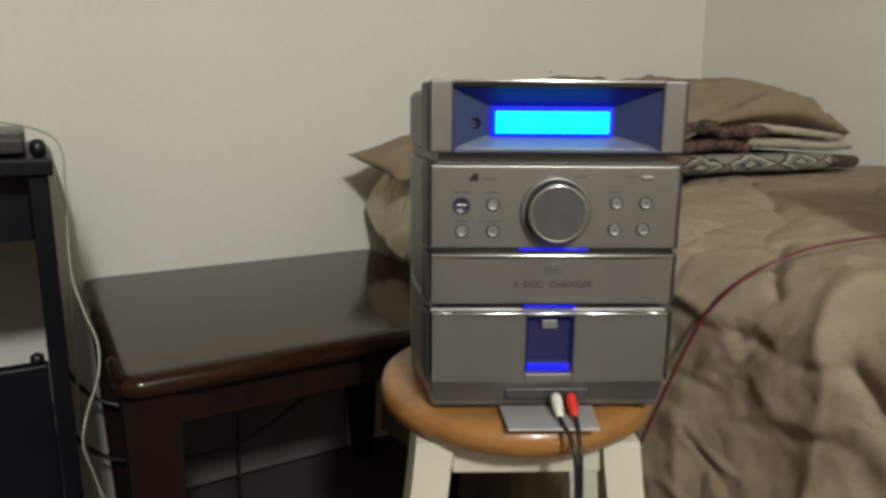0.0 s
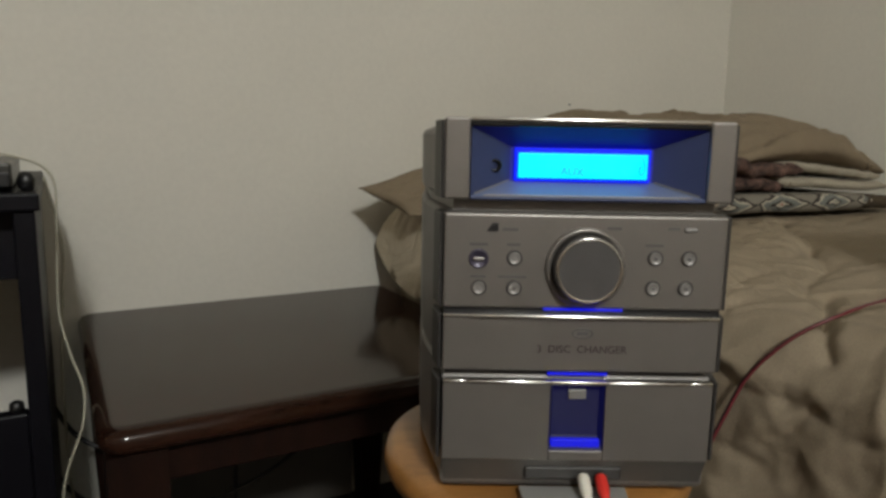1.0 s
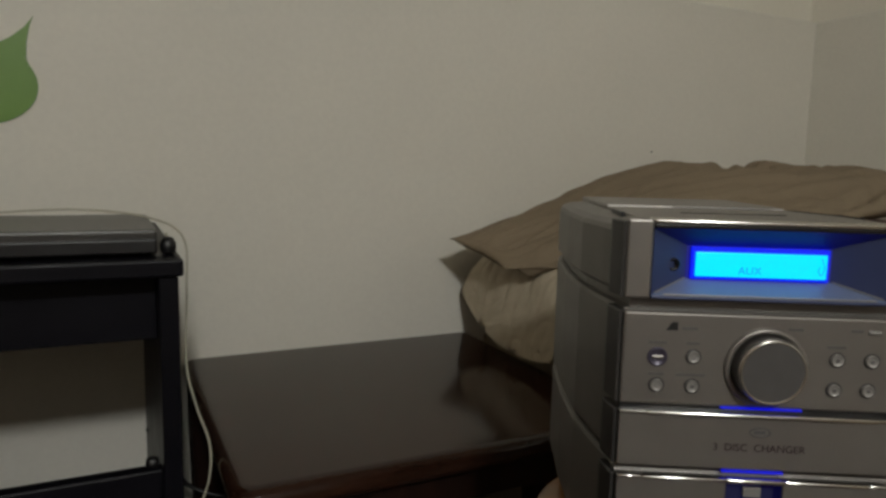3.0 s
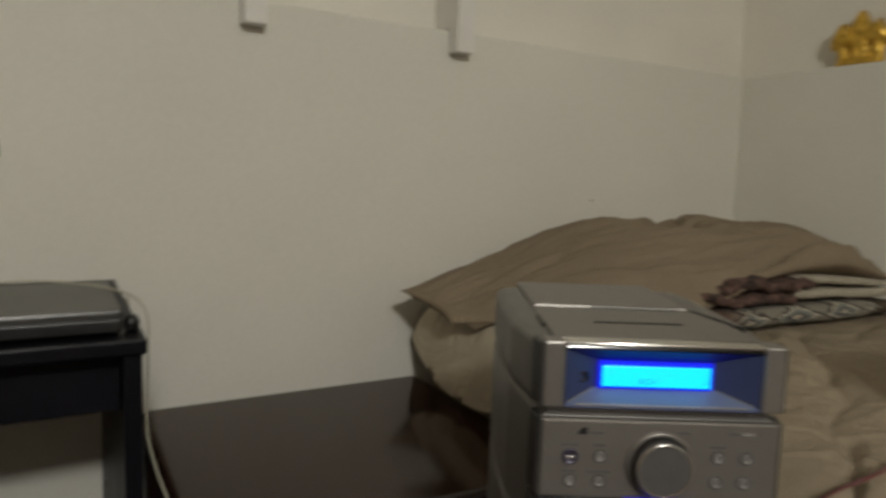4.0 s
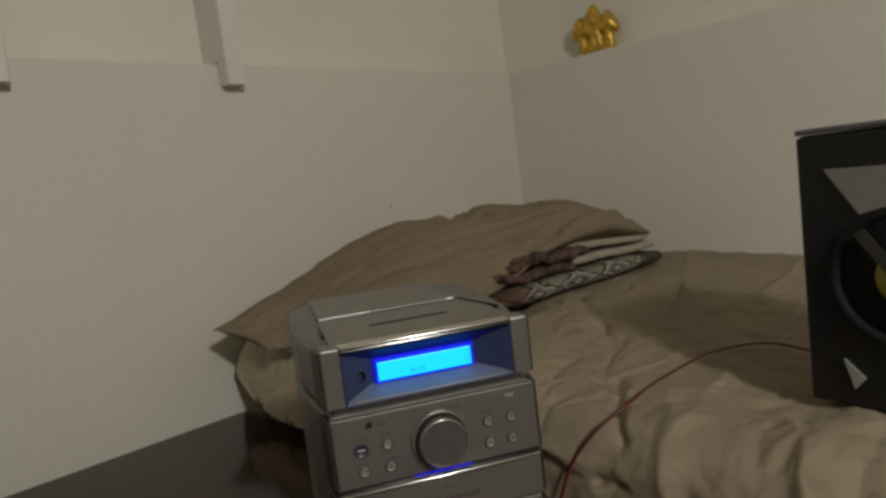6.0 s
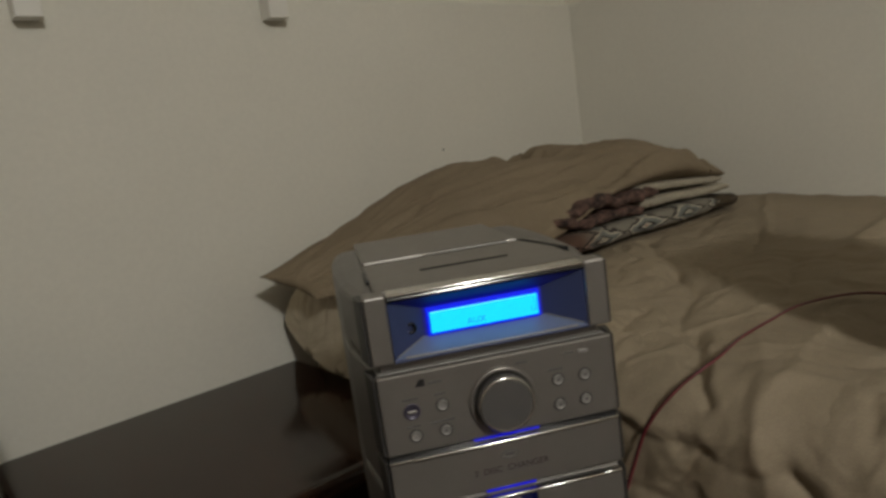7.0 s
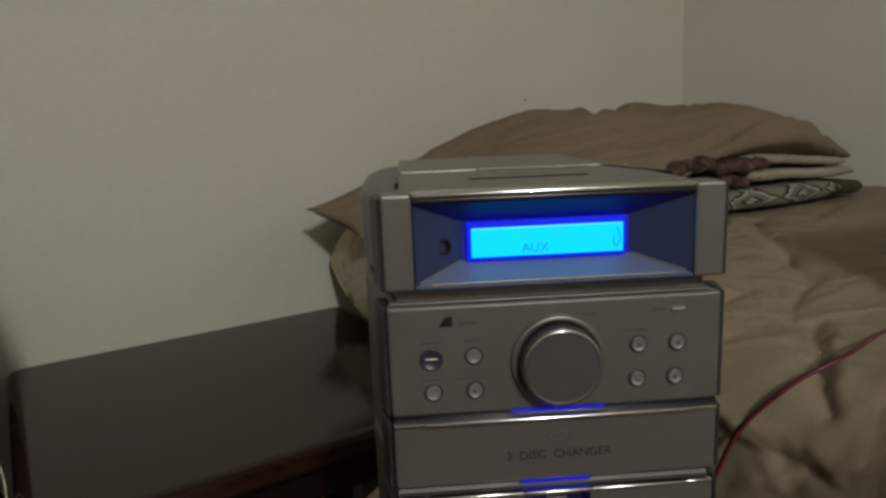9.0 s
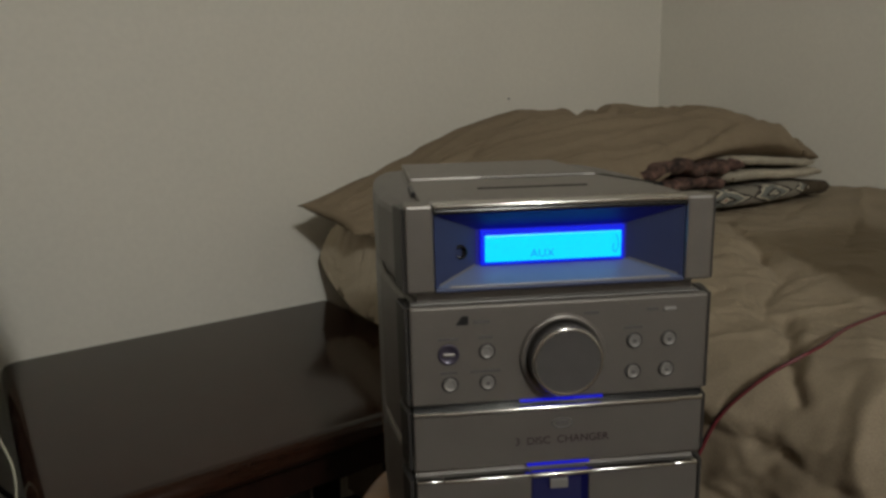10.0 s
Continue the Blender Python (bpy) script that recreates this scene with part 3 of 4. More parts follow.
part("fold", fold_slab(0.70, 0.99, 0.458, 0.90, 0.840, 0.866, 6.0, 0.004, 3.2), CRUMPLED, blanket, "crumpled red-brown fold", smooth=True)

# ---- loudspeaker on the bed ----
spk = thing("loudspeaker", "black loudspeaker with silver corner trims standing on the bed", "speaker", pose(0.457, -0.213, 0.735, 0, 0, -98))
# local x runs along the front, local y into the cabinet
SW, SD, SH = 0.215, 0.24, 0.338
part("cabinet", box((0, 0.012, 0), (SW, SD, SH), 0.004), LAMINATE, spk)
part("front_baffle", box((0.001, 0, 0.002), (SW - 0.001, 0.0115, SH - 0.002), 0.004), BLACK, spk)
part("top_panel", box((0.0, 0.0, SH + 0.0005), (SW, SD, SH + 0.008), 0.003), material("grey_top", (0.10, 0.10, 0.105), 0.4, vary=0.1), spk, "dark grey top panel")


def surround(cx, cz, r, parent):
    part("cone_ring", lathe([(r, 0.0), (r, -0.006), (r * 0.93, -0.010), (r * 0.86, -0.006), (r * 0.84, 0.0)], 40, "y", (cx, -0.0005, cz)), CONE, parent, smooth=True)
    part("cone", lathe([(r * 0.84, -0.002), (r * 0.30, 0.008), (r * 0.30, 0.0085), (0.002, 0.0086)], 40, "y", (cx, -0.0015, cz)), CONE, parent, smooth=True)
    part("dust_cap", lathe([(r * 0.42, -0.001), (r * 0.36, -0.007), (r * 0.22, -0.012), (0.001, -0.014)], 32, "y", (cx, 0.0, cz)), YELLOWPLUG, parent, "yellow centre cap", smooth=True)


surround(SW / 2 + 0.01, 0.165, 0.085, spk)


def prism(points, y0, y1):
    return loft([[(x, y0, z) for x, z in points], [(x, y1, z) for x, z in points]])


part("corner_trim", prism([(0.035, 0.295), (0.18, 0.295), (0.15, 0.262), (0.072, 0.240)], -0.006, -0.0003), BUTTON, spk, "grey wedge-shaped trim")
part("corner_trim", prism([(0.045, 0.062), (0.068, 0.040), (0.056, 0.026)], -0.006, -0.0003), PLATE, spk, "silver triangular trim")
part("brace", prism([(0.068, 0.218), (0.080, 0.224), (0.135, 0.150), (0.124, 0.142)], -0.018, -0.0145), DARKGREY, spk, "dark bar across the cone")

# ---- speaker wire ----
wire = thing("speaker_wire", "red and black speaker wire lying over the bedspread", "wire")
line = [(0.17, 0.085, 0.28), (0.20, 0.078, 0.45), (0.235, 0.066, 0.55), (0.258, 0.052, 0.62), (0.272, 0.037, 0.668), (0.292, 0.004, 0.715)]
for x, y in ((0.34, -0.022), (0.42, -0.012), (0.505, -0.013), (0.58, -0.018), (0.65, -0.050), (0.675, -0.09), (0.66, -0.14), (0.625, -0.19)):
    line.append((x, y, max(0.742, bed_z(x, y) + 0.003)))
part("red_strand", tube(line, 0.0017), REDWIRE, wire, "red strand", smooth=True)
part("black_strand", tube([(x + 0.001, y + 0.0028, z - 0.001) for x, y, z in line], 0.0016), BLACKWIRE, wire, "black strand", smooth=True)

# ---- dark side table ----
table = thing("side_table", "dark varnished wooden side table with rounded edges", "table")
TX0, TX1, TY0, TY1, TZ = -0.327, 0.345, 0.470, 1.121, 0.546


def rounded_rect(x0, x1, y0, y1, radii, inset=0.0, n=8):
    pts = []
    corners = [(x1, y1, 1, 1, radii[2]), (x0, y1, -1, 1, radii[3]), (x0, y0, -1, -1, radii[0]), (x1, y0, 1, -1, radii[1])]
    for k, (cx, cy, sx, sy, r) in enumerate(corners):
        for i in range(n + 1):
            a = math.pi / 2 * (k + i / n)
            rr = max(0.001, r - inset)
            pts.append((cx - sx * r + rr * math.cos(a), cy - sy * r + rr * math.sin(a)))
    return pts


def table_ring(inset, z):
    return [(x, y, z) for x, y in rounded_rect(TX0, TX1, TY0, TY1, (0.035, 0.22, 0.02, 0.03), inset)]


part("tabletop", loft([table_ring(0.012, TZ - 0.034), table_ring(0.004, TZ - 0.030), table_ring(0.0, TZ - 0.020), table_ring(0.001, TZ - 0.012),
                       table_ring(0.006, TZ - 0.004), table_ring(0.015, TZ - 0.0008), table_ring(0.022, TZ), table_ring(0.024, TZ)]), TABLEWOOD, table, smooth=True)
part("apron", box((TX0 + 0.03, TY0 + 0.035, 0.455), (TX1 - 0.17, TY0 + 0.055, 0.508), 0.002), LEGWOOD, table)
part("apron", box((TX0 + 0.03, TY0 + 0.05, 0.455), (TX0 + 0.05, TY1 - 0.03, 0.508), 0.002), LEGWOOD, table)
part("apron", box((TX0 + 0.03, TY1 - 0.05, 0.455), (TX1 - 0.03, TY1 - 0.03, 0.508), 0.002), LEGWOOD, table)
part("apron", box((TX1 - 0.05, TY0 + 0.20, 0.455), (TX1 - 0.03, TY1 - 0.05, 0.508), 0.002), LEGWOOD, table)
# added board: its dark grey stands in for the shaded wall under the table
part("shade_board", box((TX0 + 0.085, TY1 - 0.047, 0.03), (TX1 - 0.10, TY1 - 0.035, 0.4545), 0.002), material("shade_board", (0.10, 0.092, 0.08), 0.6, vary=0.2, scale=5), table, "dark grey board added to deepen the shade under the table")
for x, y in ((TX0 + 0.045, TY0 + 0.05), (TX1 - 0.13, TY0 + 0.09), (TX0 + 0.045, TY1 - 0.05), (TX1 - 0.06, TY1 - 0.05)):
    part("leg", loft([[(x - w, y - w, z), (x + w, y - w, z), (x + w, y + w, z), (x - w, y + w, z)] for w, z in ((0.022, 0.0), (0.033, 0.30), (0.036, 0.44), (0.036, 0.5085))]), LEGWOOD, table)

# ---- black shelf unit ----
unit = thing("shelf_unit", "black laminate open shelf unit beside the side table", "shelf")
UX, UY0, UY1, UZ = -0.368, 0.571, 1.12, 0.830
part("top_board", box((-1.10, UY0, UZ - 0.022), (UX, UY1, UZ), 0.003), LAMINATE, unit)
part("side_board", box((UX - 0.030, UY0 + 0.008, 0.0), (UX - 0.006, UY1 - 0.01, UZ - 0.0225), 0.002), LAMINATE, unit)
part("side_board", box((-1.09, UY0 + 0.008, 0.0), (-1.066, UY1 - 0.01, UZ - 0.0225), 0.002), LAMINATE, unit)
part("door", box((-1.0655, UY0 + 0.012, 0.04), (UX - 0.0305, UY0 + 0.035, 0.548), 0.003), LAMINATE, unit)
# rail under the top, made deep to block lamp light from the wall behind
part("shade_rail", box((-1.0655, UY0 + 0.055, UZ - 0.115), (UX - 0.0305, UY0 + 0.073, UZ - 0.0225), 0.002), LAMINATE, unit)
part("knob", lathe([(0.006, 0), (0.009, 0.004), (0.008, 0.012), (0.003, 0.015)], 20, "z", (UX - 0.043, UY0 + 0.024, 0.548)), BLACK, unit, smooth=True)

player = thing("disc_player", "flat dark grey player box on the shelf unit", "player")
part("case", box((-0.86, UY0 + 0.035, UZ + 0.004), (UX - 0.028, UY0 + 0.30, UZ + 0.036), 0.004), material("player_case", (0.055, 0.053, 0.05), 0.32, 0.3, vary=0.15, scale=9), player)
part("front_panel", box((-0.858, UY0 + 0.027, UZ + 0.006), (UX - 0.030, UY0 + 0.0345, UZ + 0.024), 0.002), BLACK, player)
plug = thing("cable_plug", "small black cable plug on the shelf unit", "plug")
part("plug_body", lathe([(0.006, 0), (0.010, 0.003), (0.011, 0.014), (0.007, 0.022), (0.002, 0.024)], 20, "z", (UX - 0.014, UY0 + 0.06, UZ)), BLACK, plug, smooth=True)
cable = thing("white_cable", "thin white cable hanging between shelf unit and table", "cable")
part("cord", tube([(-0.62, 0.83, 0.872), (-0.50, 0.82, 0.878), (-0.40, 0.78, 0.868), (-0.354, 0.73, 0.842), (-0.352, 0.71, 0.77), (-0.357, 0.69, 0.66), (-0.347, 0.66, 0.60), (-0.334, 0.63, 0.555), (-0.338, 0.61, 0.51), (-0.359, 0.60, 0.455), (-0.367, 0.60, 0.41), (-0.358, 0.61, 0.36), (-0.34, 0.64, 0.25), (-0.35, 0.68, 0.10), (-0.36, 0.7, 0.004)], 0.0017), WHITEWIRE, cable, smooth=True)
cable = thing("grey_cable", "grey cable looping down the wall behind the shelf unit", "cable")
part("cord", tube([(-0.365, 0.90, 0.83), (-0.352, 0.95, 0.76), (-0.345, 0.97, 0.70), (-0.350, 0.96, 0.62), (-0.36, 0.9, 0.45), (-0.35, 0.9, 0.2), (-0.3, 1.0, 0.004)], 0.0025), WHITEWIRE, cable, smooth=True)
for k, pts in enumerate(([(-0.40, 1.0, 0.45), (-0.33, 0.98, 0.33), (-0.2, 0.95, 0.30), (-0.05, 0.95, 0.36), (0.05, 0.97, 0.42)],
                         [(-0.42, 1.0, 0.35), (-0.33, 0.95, 0.22), (-0.15, 0.95, 0.17), (0.0, 0.95, 0.20), (0.2, 0.98, 0.30)],
                         [(-0.05, 1.0, 0.30), (-0.055, 0.99, 0.15), (-0.06, 0.98, 0.004)])):
    cable = thing("black_cable", "black power cable hanging behind the side table", "cable")
    part("cord", tube(pts, 0.0045), BLACKWIRE, cable, smooth=True)

# ---- gold ornament on the ledge ----
gx, gy, gz = WX + 0.032, 0.757, LEDGE


def gilt_front(u, h):
    """Relief of the ornament: open arches below, curling leaves under three peaks."""
    arch = math.exp(-((abs(u) - 0.42) / 0.13) ** 2) * smoothstep(0.12, 0.2, h) * smoothstep(0.62, 0.5, h)
    curl = fbm(u * 3.5, h * 4.5, 3.0, 3)
    roof = 0.010 * smoothstep(0.55, 0.66, h) * (0.6 + 0.4 * math.cos(9 * u))
    return 0.006 * curl + roof - 0.016 * arch


rows = []
NU, NH = 48, 40
for k in range(NH + 1):
    h = k / NH
    ring = []
    half = 0.068 + 0.022 * smoothstep(0.52, 0.62, h) * smoothstep(1.0, 0.74, h)
    pts = [(-1 + 2 * i / NU, 1) for i in range(NU + 1)] + [(1 - 2 * i / NU, -1) for i in range(NU + 1)]
    for u, side in pts:
        peak = max(0.158 - 0.115 * abs(u), 0.128 - 0.16 * abs(abs(u) - 0.74))
        deep = (0.020 + gilt_front(u, h)) * (1 - abs(u) ** 6) ** 0.5 * (1.0 if h < 0.9 else math.sqrt(max(0.0, 1 - ((h - 0.9) / 0.1) ** 2)) * 0.9 + 0.1) + 0.001
        x = gx - deep if side > 0 else gx + deep * 0.8
        ring.append((x, gy + u * half, gz + h * peak))
    rows.append(ring)
single("gold_ornament", loft(rows), GOLD, "small gilded crown-like ornament standing on the wall ledge", "ornament", smooth=True)

# ---- stool ----
STOOLX, STOOLY, SEAT = 0.046, 0.110, 0.616
stool = thing("stool", "round wooden stool with honey seat and cream-painted legs", "stool", pose(STOOLX, STOOLY, 0, 0, 0, -29.5))
rs = 0.149
part("seat", lathe([(0.02, SEAT - 0.032), (rs - 0.012, SEAT - 0.032), (rs - 0.003, SEAT - 0.027), (rs, SEAT - 0.016), (rs - 0.003, SEAT - 0.005), (rs - 0.011, SEAT - 0.0005), (rs - 0.03, SEAT), (0.002, SEAT)], 72), SEATWOOD, stool, "honey-coloured varnished seat", smooth=True)
for k in range(4):
    sx, sy = ((-1, -1), (1, -1), (1, 1), (-1, 1))[k]
    rings = []
    for z, off in ((0.0, 0.150), (SEAT - 0.0325, 0.090)):
        cx, cy, w = sx * off, sy * off, 0.018
        rings.append([(cx - w, cy - w, z), (cx + w, cy - w, z), (cx + w, cy + w, z), (cx - w, cy + w, z)])
    part("leg", loft(rings), WHITEPAINT, stool)
for k in range(4):
    a = pose(0, 0, 0, 0, 0, 90 * k)
    for nm, z, off, hh in (("apron", SEAT - 0.051, 0.092, 0.018), ("stretcher", 0.20, 0.132, 0.012)):
        rb = box((-off + 0.019, -off - 0.008, z - hh), (off - 0.019, -off + 0.008, z + hh), 0.002)
        rb.transform(a)
        part(nm, rb, WHITEPAINT, stool)

# ---- mini hi-fi system ----
hifi = thing("mini_hifi", "silver mini hi-fi system with lit blue display on the stool", "stereo", pose(0, 0, SEAT, 0, 0, -29.5))
# local: x along the front, y into the body, z up from the seat; the front lies at y = 0
Z = lambda z: z - 0.616


def plan(inset, y0=0.010, y1=0.338, grow=1.0):
    half = [(0.1085, y0), (0.1095, 0.022), (0.117, 0.060), (0.1275, 0.115), (0.131, 0.19), (0.130, 0.28), (0.124, 0.322), (0.110, y1)]
    half = [(x - inset, min(max(y, y0 + inset), y1 - inset)) for x, y in half]
    return half + [(-x, y) for x, y in half[::-1]]


def shell(z0, z1, r=0.004, y0=0.010):
    return loft([[(x, y, z) for x, y in plan(i, y0)] for i, z in ((r, z0), (r * 0.3, z0 + r * 0.3), (0, z0 + r), (0, z1 - r), (r * 0.3, z1 - r * 0.3), (r, z1))])


base = part("base_module", shell(Z(0.622), Z(0.7195)), SHELL, hifi, "grey plastic base module")
part("centre_module", shell(Z(0.7235), Z(0.8505)), SHELL, hifi, "grey plastic middle module")
part("gap_core", loft([[(x, y, z) for x, y in plan(0.006, 0.008)] for z in (Z(0.7190), Z(0.7240))]), BLACK, hifi)
part("gap_core", loft([[(x, y, z) for x, y in plan(0.006, 0.008)] for z in (Z(0.8500), Z(0.8600))]), SHELL, hifi)
rings = []
for inset, z, y0 in ((0.003, 0.8595, 0.026), (0.0, 0.8625, 0.026), (0.0, 0.909, 0.026), (0.002, 0.9130, 0.026), (0.010, 0.9165, 0.027), (0.028, 0.9190, 0.03)):
    rings.append([(x, y, Z(z)) for x, y in plan(inset, y0)])
head = part("head_module", loft(rings), SHELL, hifi, "grey plastic head module with sloping shoulders")
part("top_deck", box((-0.098, 0.020, Z(0.9180)), (0.098, 0.165, Z(0.9215)), 0.0015), SILVER, hifi, "silver front strip of the top")
part("top_lid", box((-0.097, 0.170, Z(0.9180)), (0.080, 0.334, Z(0.9235)), 0.002), SILVER, hifi, "raised silver lid")
part("lid_edge", box((-0.030, 0.1665, Z(0.9215)), (0.068, 0.1695, Z(0.9232)), 0.0005), BUTTON, hifi)
part("lid_slot", box((-0.046, 0.085, Z(0.9212)), (0.045, 0.0912, Z(0.9220)), 0.0003), CONE, hifi)
b = prism([(0.080, 0.166), (0.086, 0.166), (0.1065, 0.078), (0.101, 0.078)], Z(0.9140), Z(0.9220))
for v in b.verts:
    v.co = Vector((v.co.x, v.co.z, v.co.y))
part("lid_groove", b, CONE, hifi)
part("lid_notch", box((-0.101, 0.075, Z(0.913)), (-0.0975, 0.120, Z(0.9222)), 0.0005), BLACK, hifi)

def edge_prism(sx, z0, z1):
    """A strip that slants back from the front's edge."""
    plan_points = [(0.1103, 0.0025), (0.1125, 0.0030), (0.1172, 0.0250), (0.1172, 0.0300), (0.1103, 0.0300)]
    return loft([[(sx * (x - c), y, Z(z)) for x, y in plan_points] for z, c in ((z0, 0.0006), (z0 + 0.0008, 0), (z1 - 0.0008, 0), (z1, 0.0006))])


# display head front
for sx in (-1, 1):
    x0, x1 = sorted((sx * 0.1100, sx * 0.0905))
    part("front_cheek", box((x0, 0.0, Z(0.8600)), (x1, 0.0255, Z(0.9215)), 0.0018), SILVER, hifi)
    part("cheek_edge", edge_prism(sx, 0.8605, 0.9195), DARKGREY, hifi)
part("chrome_bar", box((-0.0900, -0.0016, Z(0.9184)), (0.0900, 0.0195, Z(0.9220)), 0.0014, 4), CHROME, hifi, "chrome bar over the display", smooth=True)
part("display_brow", box((-0.0900, -0.0010, Z(0.9150)), (0.0900, 0.0190, Z(0.9182)), 0.0008, 2), BLACKGLOSS, hifi, "dark glossy strip over the display")
part("display_sill", box((-0.0900, 0.0, Z(0.8600)), (0.0900, 0.0255, Z(0.8625)), 0.0008), FUNNEL, hifi)
OX, OZ0, OZ1, IY = 0.0898, Z(0.8626), Z(0.9148), 0.0235
IX0, IX1, IZ0, IZ1 = -0.058, 0.055, Z(0.8735), Z(0.9000)
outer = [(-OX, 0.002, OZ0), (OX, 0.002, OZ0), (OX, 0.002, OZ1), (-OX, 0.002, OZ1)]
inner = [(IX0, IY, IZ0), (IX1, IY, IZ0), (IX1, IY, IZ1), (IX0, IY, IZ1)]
# each slope gets its own blue to imitate light from the display
for k, (nm, mt) in enumerate((("recess_floor", FUNNELSHEEN), ("recess_side", FUNNEL), ("recess_roof", FUNNELGLOW), ("recess_side", FUNNEL))):
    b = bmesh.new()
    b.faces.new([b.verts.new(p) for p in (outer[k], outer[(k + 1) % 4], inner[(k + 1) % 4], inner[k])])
    part(nm, b, mt, hifi, "slope round the display, its blue glow put into the colour")
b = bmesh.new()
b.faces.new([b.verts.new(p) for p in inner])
part("recess_back", b, FUNNELGLOW, hifi)
# thin pale bars stand in for highlights along the lower recess edges
for a_, c_ in zip(outer, inner):
    if a_[2] < Z(0.88):
        part("edge_highlight", tube([Vector(a_).lerp(Vector(c_), 0.10) + Vector((0, -0.0006, 0.0006)), Vector(a_).lerp(Vector(c_), 0.97) + Vector((0, -0.0006, 0.0006))], 0.0007, 6, 3), BUTTON, hifi, "pale bar drawn as the highlight on the recess edge")
part("lip_highlight", box((-0.0800, 0.0006, Z(0.8628)), (0.0800, 0.0040, Z(0.8640)), 0.0004), BUTTON, hifi)
# emissive plate behind the screen, drawn as the blue halo round it
screen = part("display_halo", box((-0.0550, 0.0195, Z(0.8735)), (0.0520, 0.0232, Z(0.8995)), 0.0006), LCDHALO, hifi, "glowing deep blue rim that imitates the display's halo")
part("screen", box((-0.0520, 0.0175, Z(0.8762)), (0.0490, 0.0193, Z(0.8955)), 0.0004), LCD, hifi, "lit cyan display")
FACE = pose(0, 0, 0, 90, 0, 0)
lettering("AUX", 0.0088, LCDINK, hifi, pose(-0.010, 0.0172, Z(0.8812)) @ FACE, "dark characters on the display")
part("display_symbol", tube([(0.0445, 0.0171, Z(0.893)), (0.0462, 0.0171, Z(0.889)), (0.0468, 0.0171, Z(0.884)), (0.0445, 0.0171, Z(0.8795)), (0.0425, 0.0171, Z(0.883)), (0.0435, 0.0171, Z(0.8865))], 0.0004, 5, 5), LCDINK, hifi)
part("sensor_ring", lathe([(0.0052, 0.004), (0.0052, -0.0015), (0.0035, -0.002), (0.0032, 0.001), (0.001, 0.001)], 24, "y", (-0.0705, 0.0150, Z(0.8855))), BLACKGLOSS, hifi, "dark round remote sensor", smooth=True)

# control panel
part("control_panel", box((-0.1095, 0.0, Z(0.7755)), (0.1095, 0.0090, Z(0.8500)), 0.0022, 3), SILVER, hifi)
KX, KZ = 0.0006, Z(0.8088)
part("knob_ring", lathe([(0.0315, 0.002), (0.0315, -0.0015), (0.0300, -0.0030), (0.0275, -0.0030), (0.0265, -0.001)], 56, "y", (KX, 0, KZ)), SILVER, hifi, "silver ring round the knob", smooth=True)
knob = part("volume_knob", lathe([(0.0262, 0.0), (0.0262, -0.0115), (0.0257, -0.0140), (0.0240, -0.0153), (0.0228, -0.0151), (0.0222, -0.0150), (0.0218, -0.0150), (0.012, -0.0150), (0.001, -0.0150)], 64, "y", (KX, 0, KZ)), SATIN, hifi, "large brushed volume knob", smooth=True)
part("knob_face", lathe([(0.0229, -0.0150), (0.0229, -0.0154), (0.0005, -0.0154)], 64, "y", (KX, 0, KZ)), SATIN, knob, "flat grey face of the knob")
part("knob_band", lathe([(0.0258, -0.0141), (0.0250, -0.0155), (0.0238, -0.0158), (0.0230, -0.0153)], 64, "y", (KX, 0, KZ)), CHROME, knob, "bright rim of the knob", smooth=True)


def round_button(x, z, r, mark):
    part("button_well", lathe([(r * 1.28, 0.002), (r * 1.28, -0.0004), (r * 1.05, -0.0006), (r * 1.02, 0.0015)], 28, "y", (x, 0, z)), DARKGREY, hifi, smooth=True)
    bt = part("button", lathe([(r, 0.0015), (r, -0.0014), (r * 0.93, -0.0019), (r * 0.86, -0.0019), (r * 0.80, -0.0016), (r * 0.4, -0.0016), (0.0005, -0.0016)], 28, "y", (x, 0, z)), BUTTON, hifi, smooth=True)
    if mark:
        part("button_mark", box((x - 0.0013, -0.0020, z - 0.0012), (x + 0.0013, -0.0015, z + 0.0012)), INK, bt)


for x, z, mk in ((-0.0558, 0.8135, 0), (-0.0828, 0.7898, 0), (-0.0555, 0.7898, 1), (0.0530, 0.8150, 1), (0.0790, 0.8150, 1), (0.0525, 0.7912, 1), (0.0780, 0.7915, 1)):
    round_button(x + 0.0012, Z(z) + 0.0018, 0.0048, mk)
part("power_ring", lathe([(0.0078, 0.002), (0.0078, -0.0006), (0.0066, -0.0012), (0.0062, -0.0006), (0.001, -0.0006)], 30, "y", (-0.0822, 0, Z(0.8143))), material("violet_grey", (0.055, 0.048, 0.075), 0.35, 0.3), hifi, "dark violet power button", smooth=True)
part("power_light", box((-0.0867, -0.0022, Z(0.8130)), (-0.0777, 0.0, Z(0.8158)), 0.0009), SILVER, hifi)
part("indicator", box((0.0752, -0.0015, Z(0.8375)), (0.0857, 0.001, Z(0.8412)), 0.0018, 3), BUTTON, hifi, "small oval indicator")
for x, z, w, h in ((-0.0825, 0.8258, 0.014, 0.0018), (-0.0556, 0.8258, 0.010, 0.0018), (-0.0825, 0.8005, 0.012, 0.0018), (-0.0560, 0.8005, 0.022, 0.0018),
                   (0.0530, 0.8268, 0.014, 0.0018), (0.0215, 0.8395, 0.011, 0.0020), (0.0672, 0.8400, 0.009, 0.0020), (-0.0585, 0.8375, 0.012, 0.0020)):
    part("caption_bar", box((x - w / 2, -0.0003, Z(z) - h / 2), (x + w / 2, 0.0005, Z(z) + h / 2)), INK, hifi)
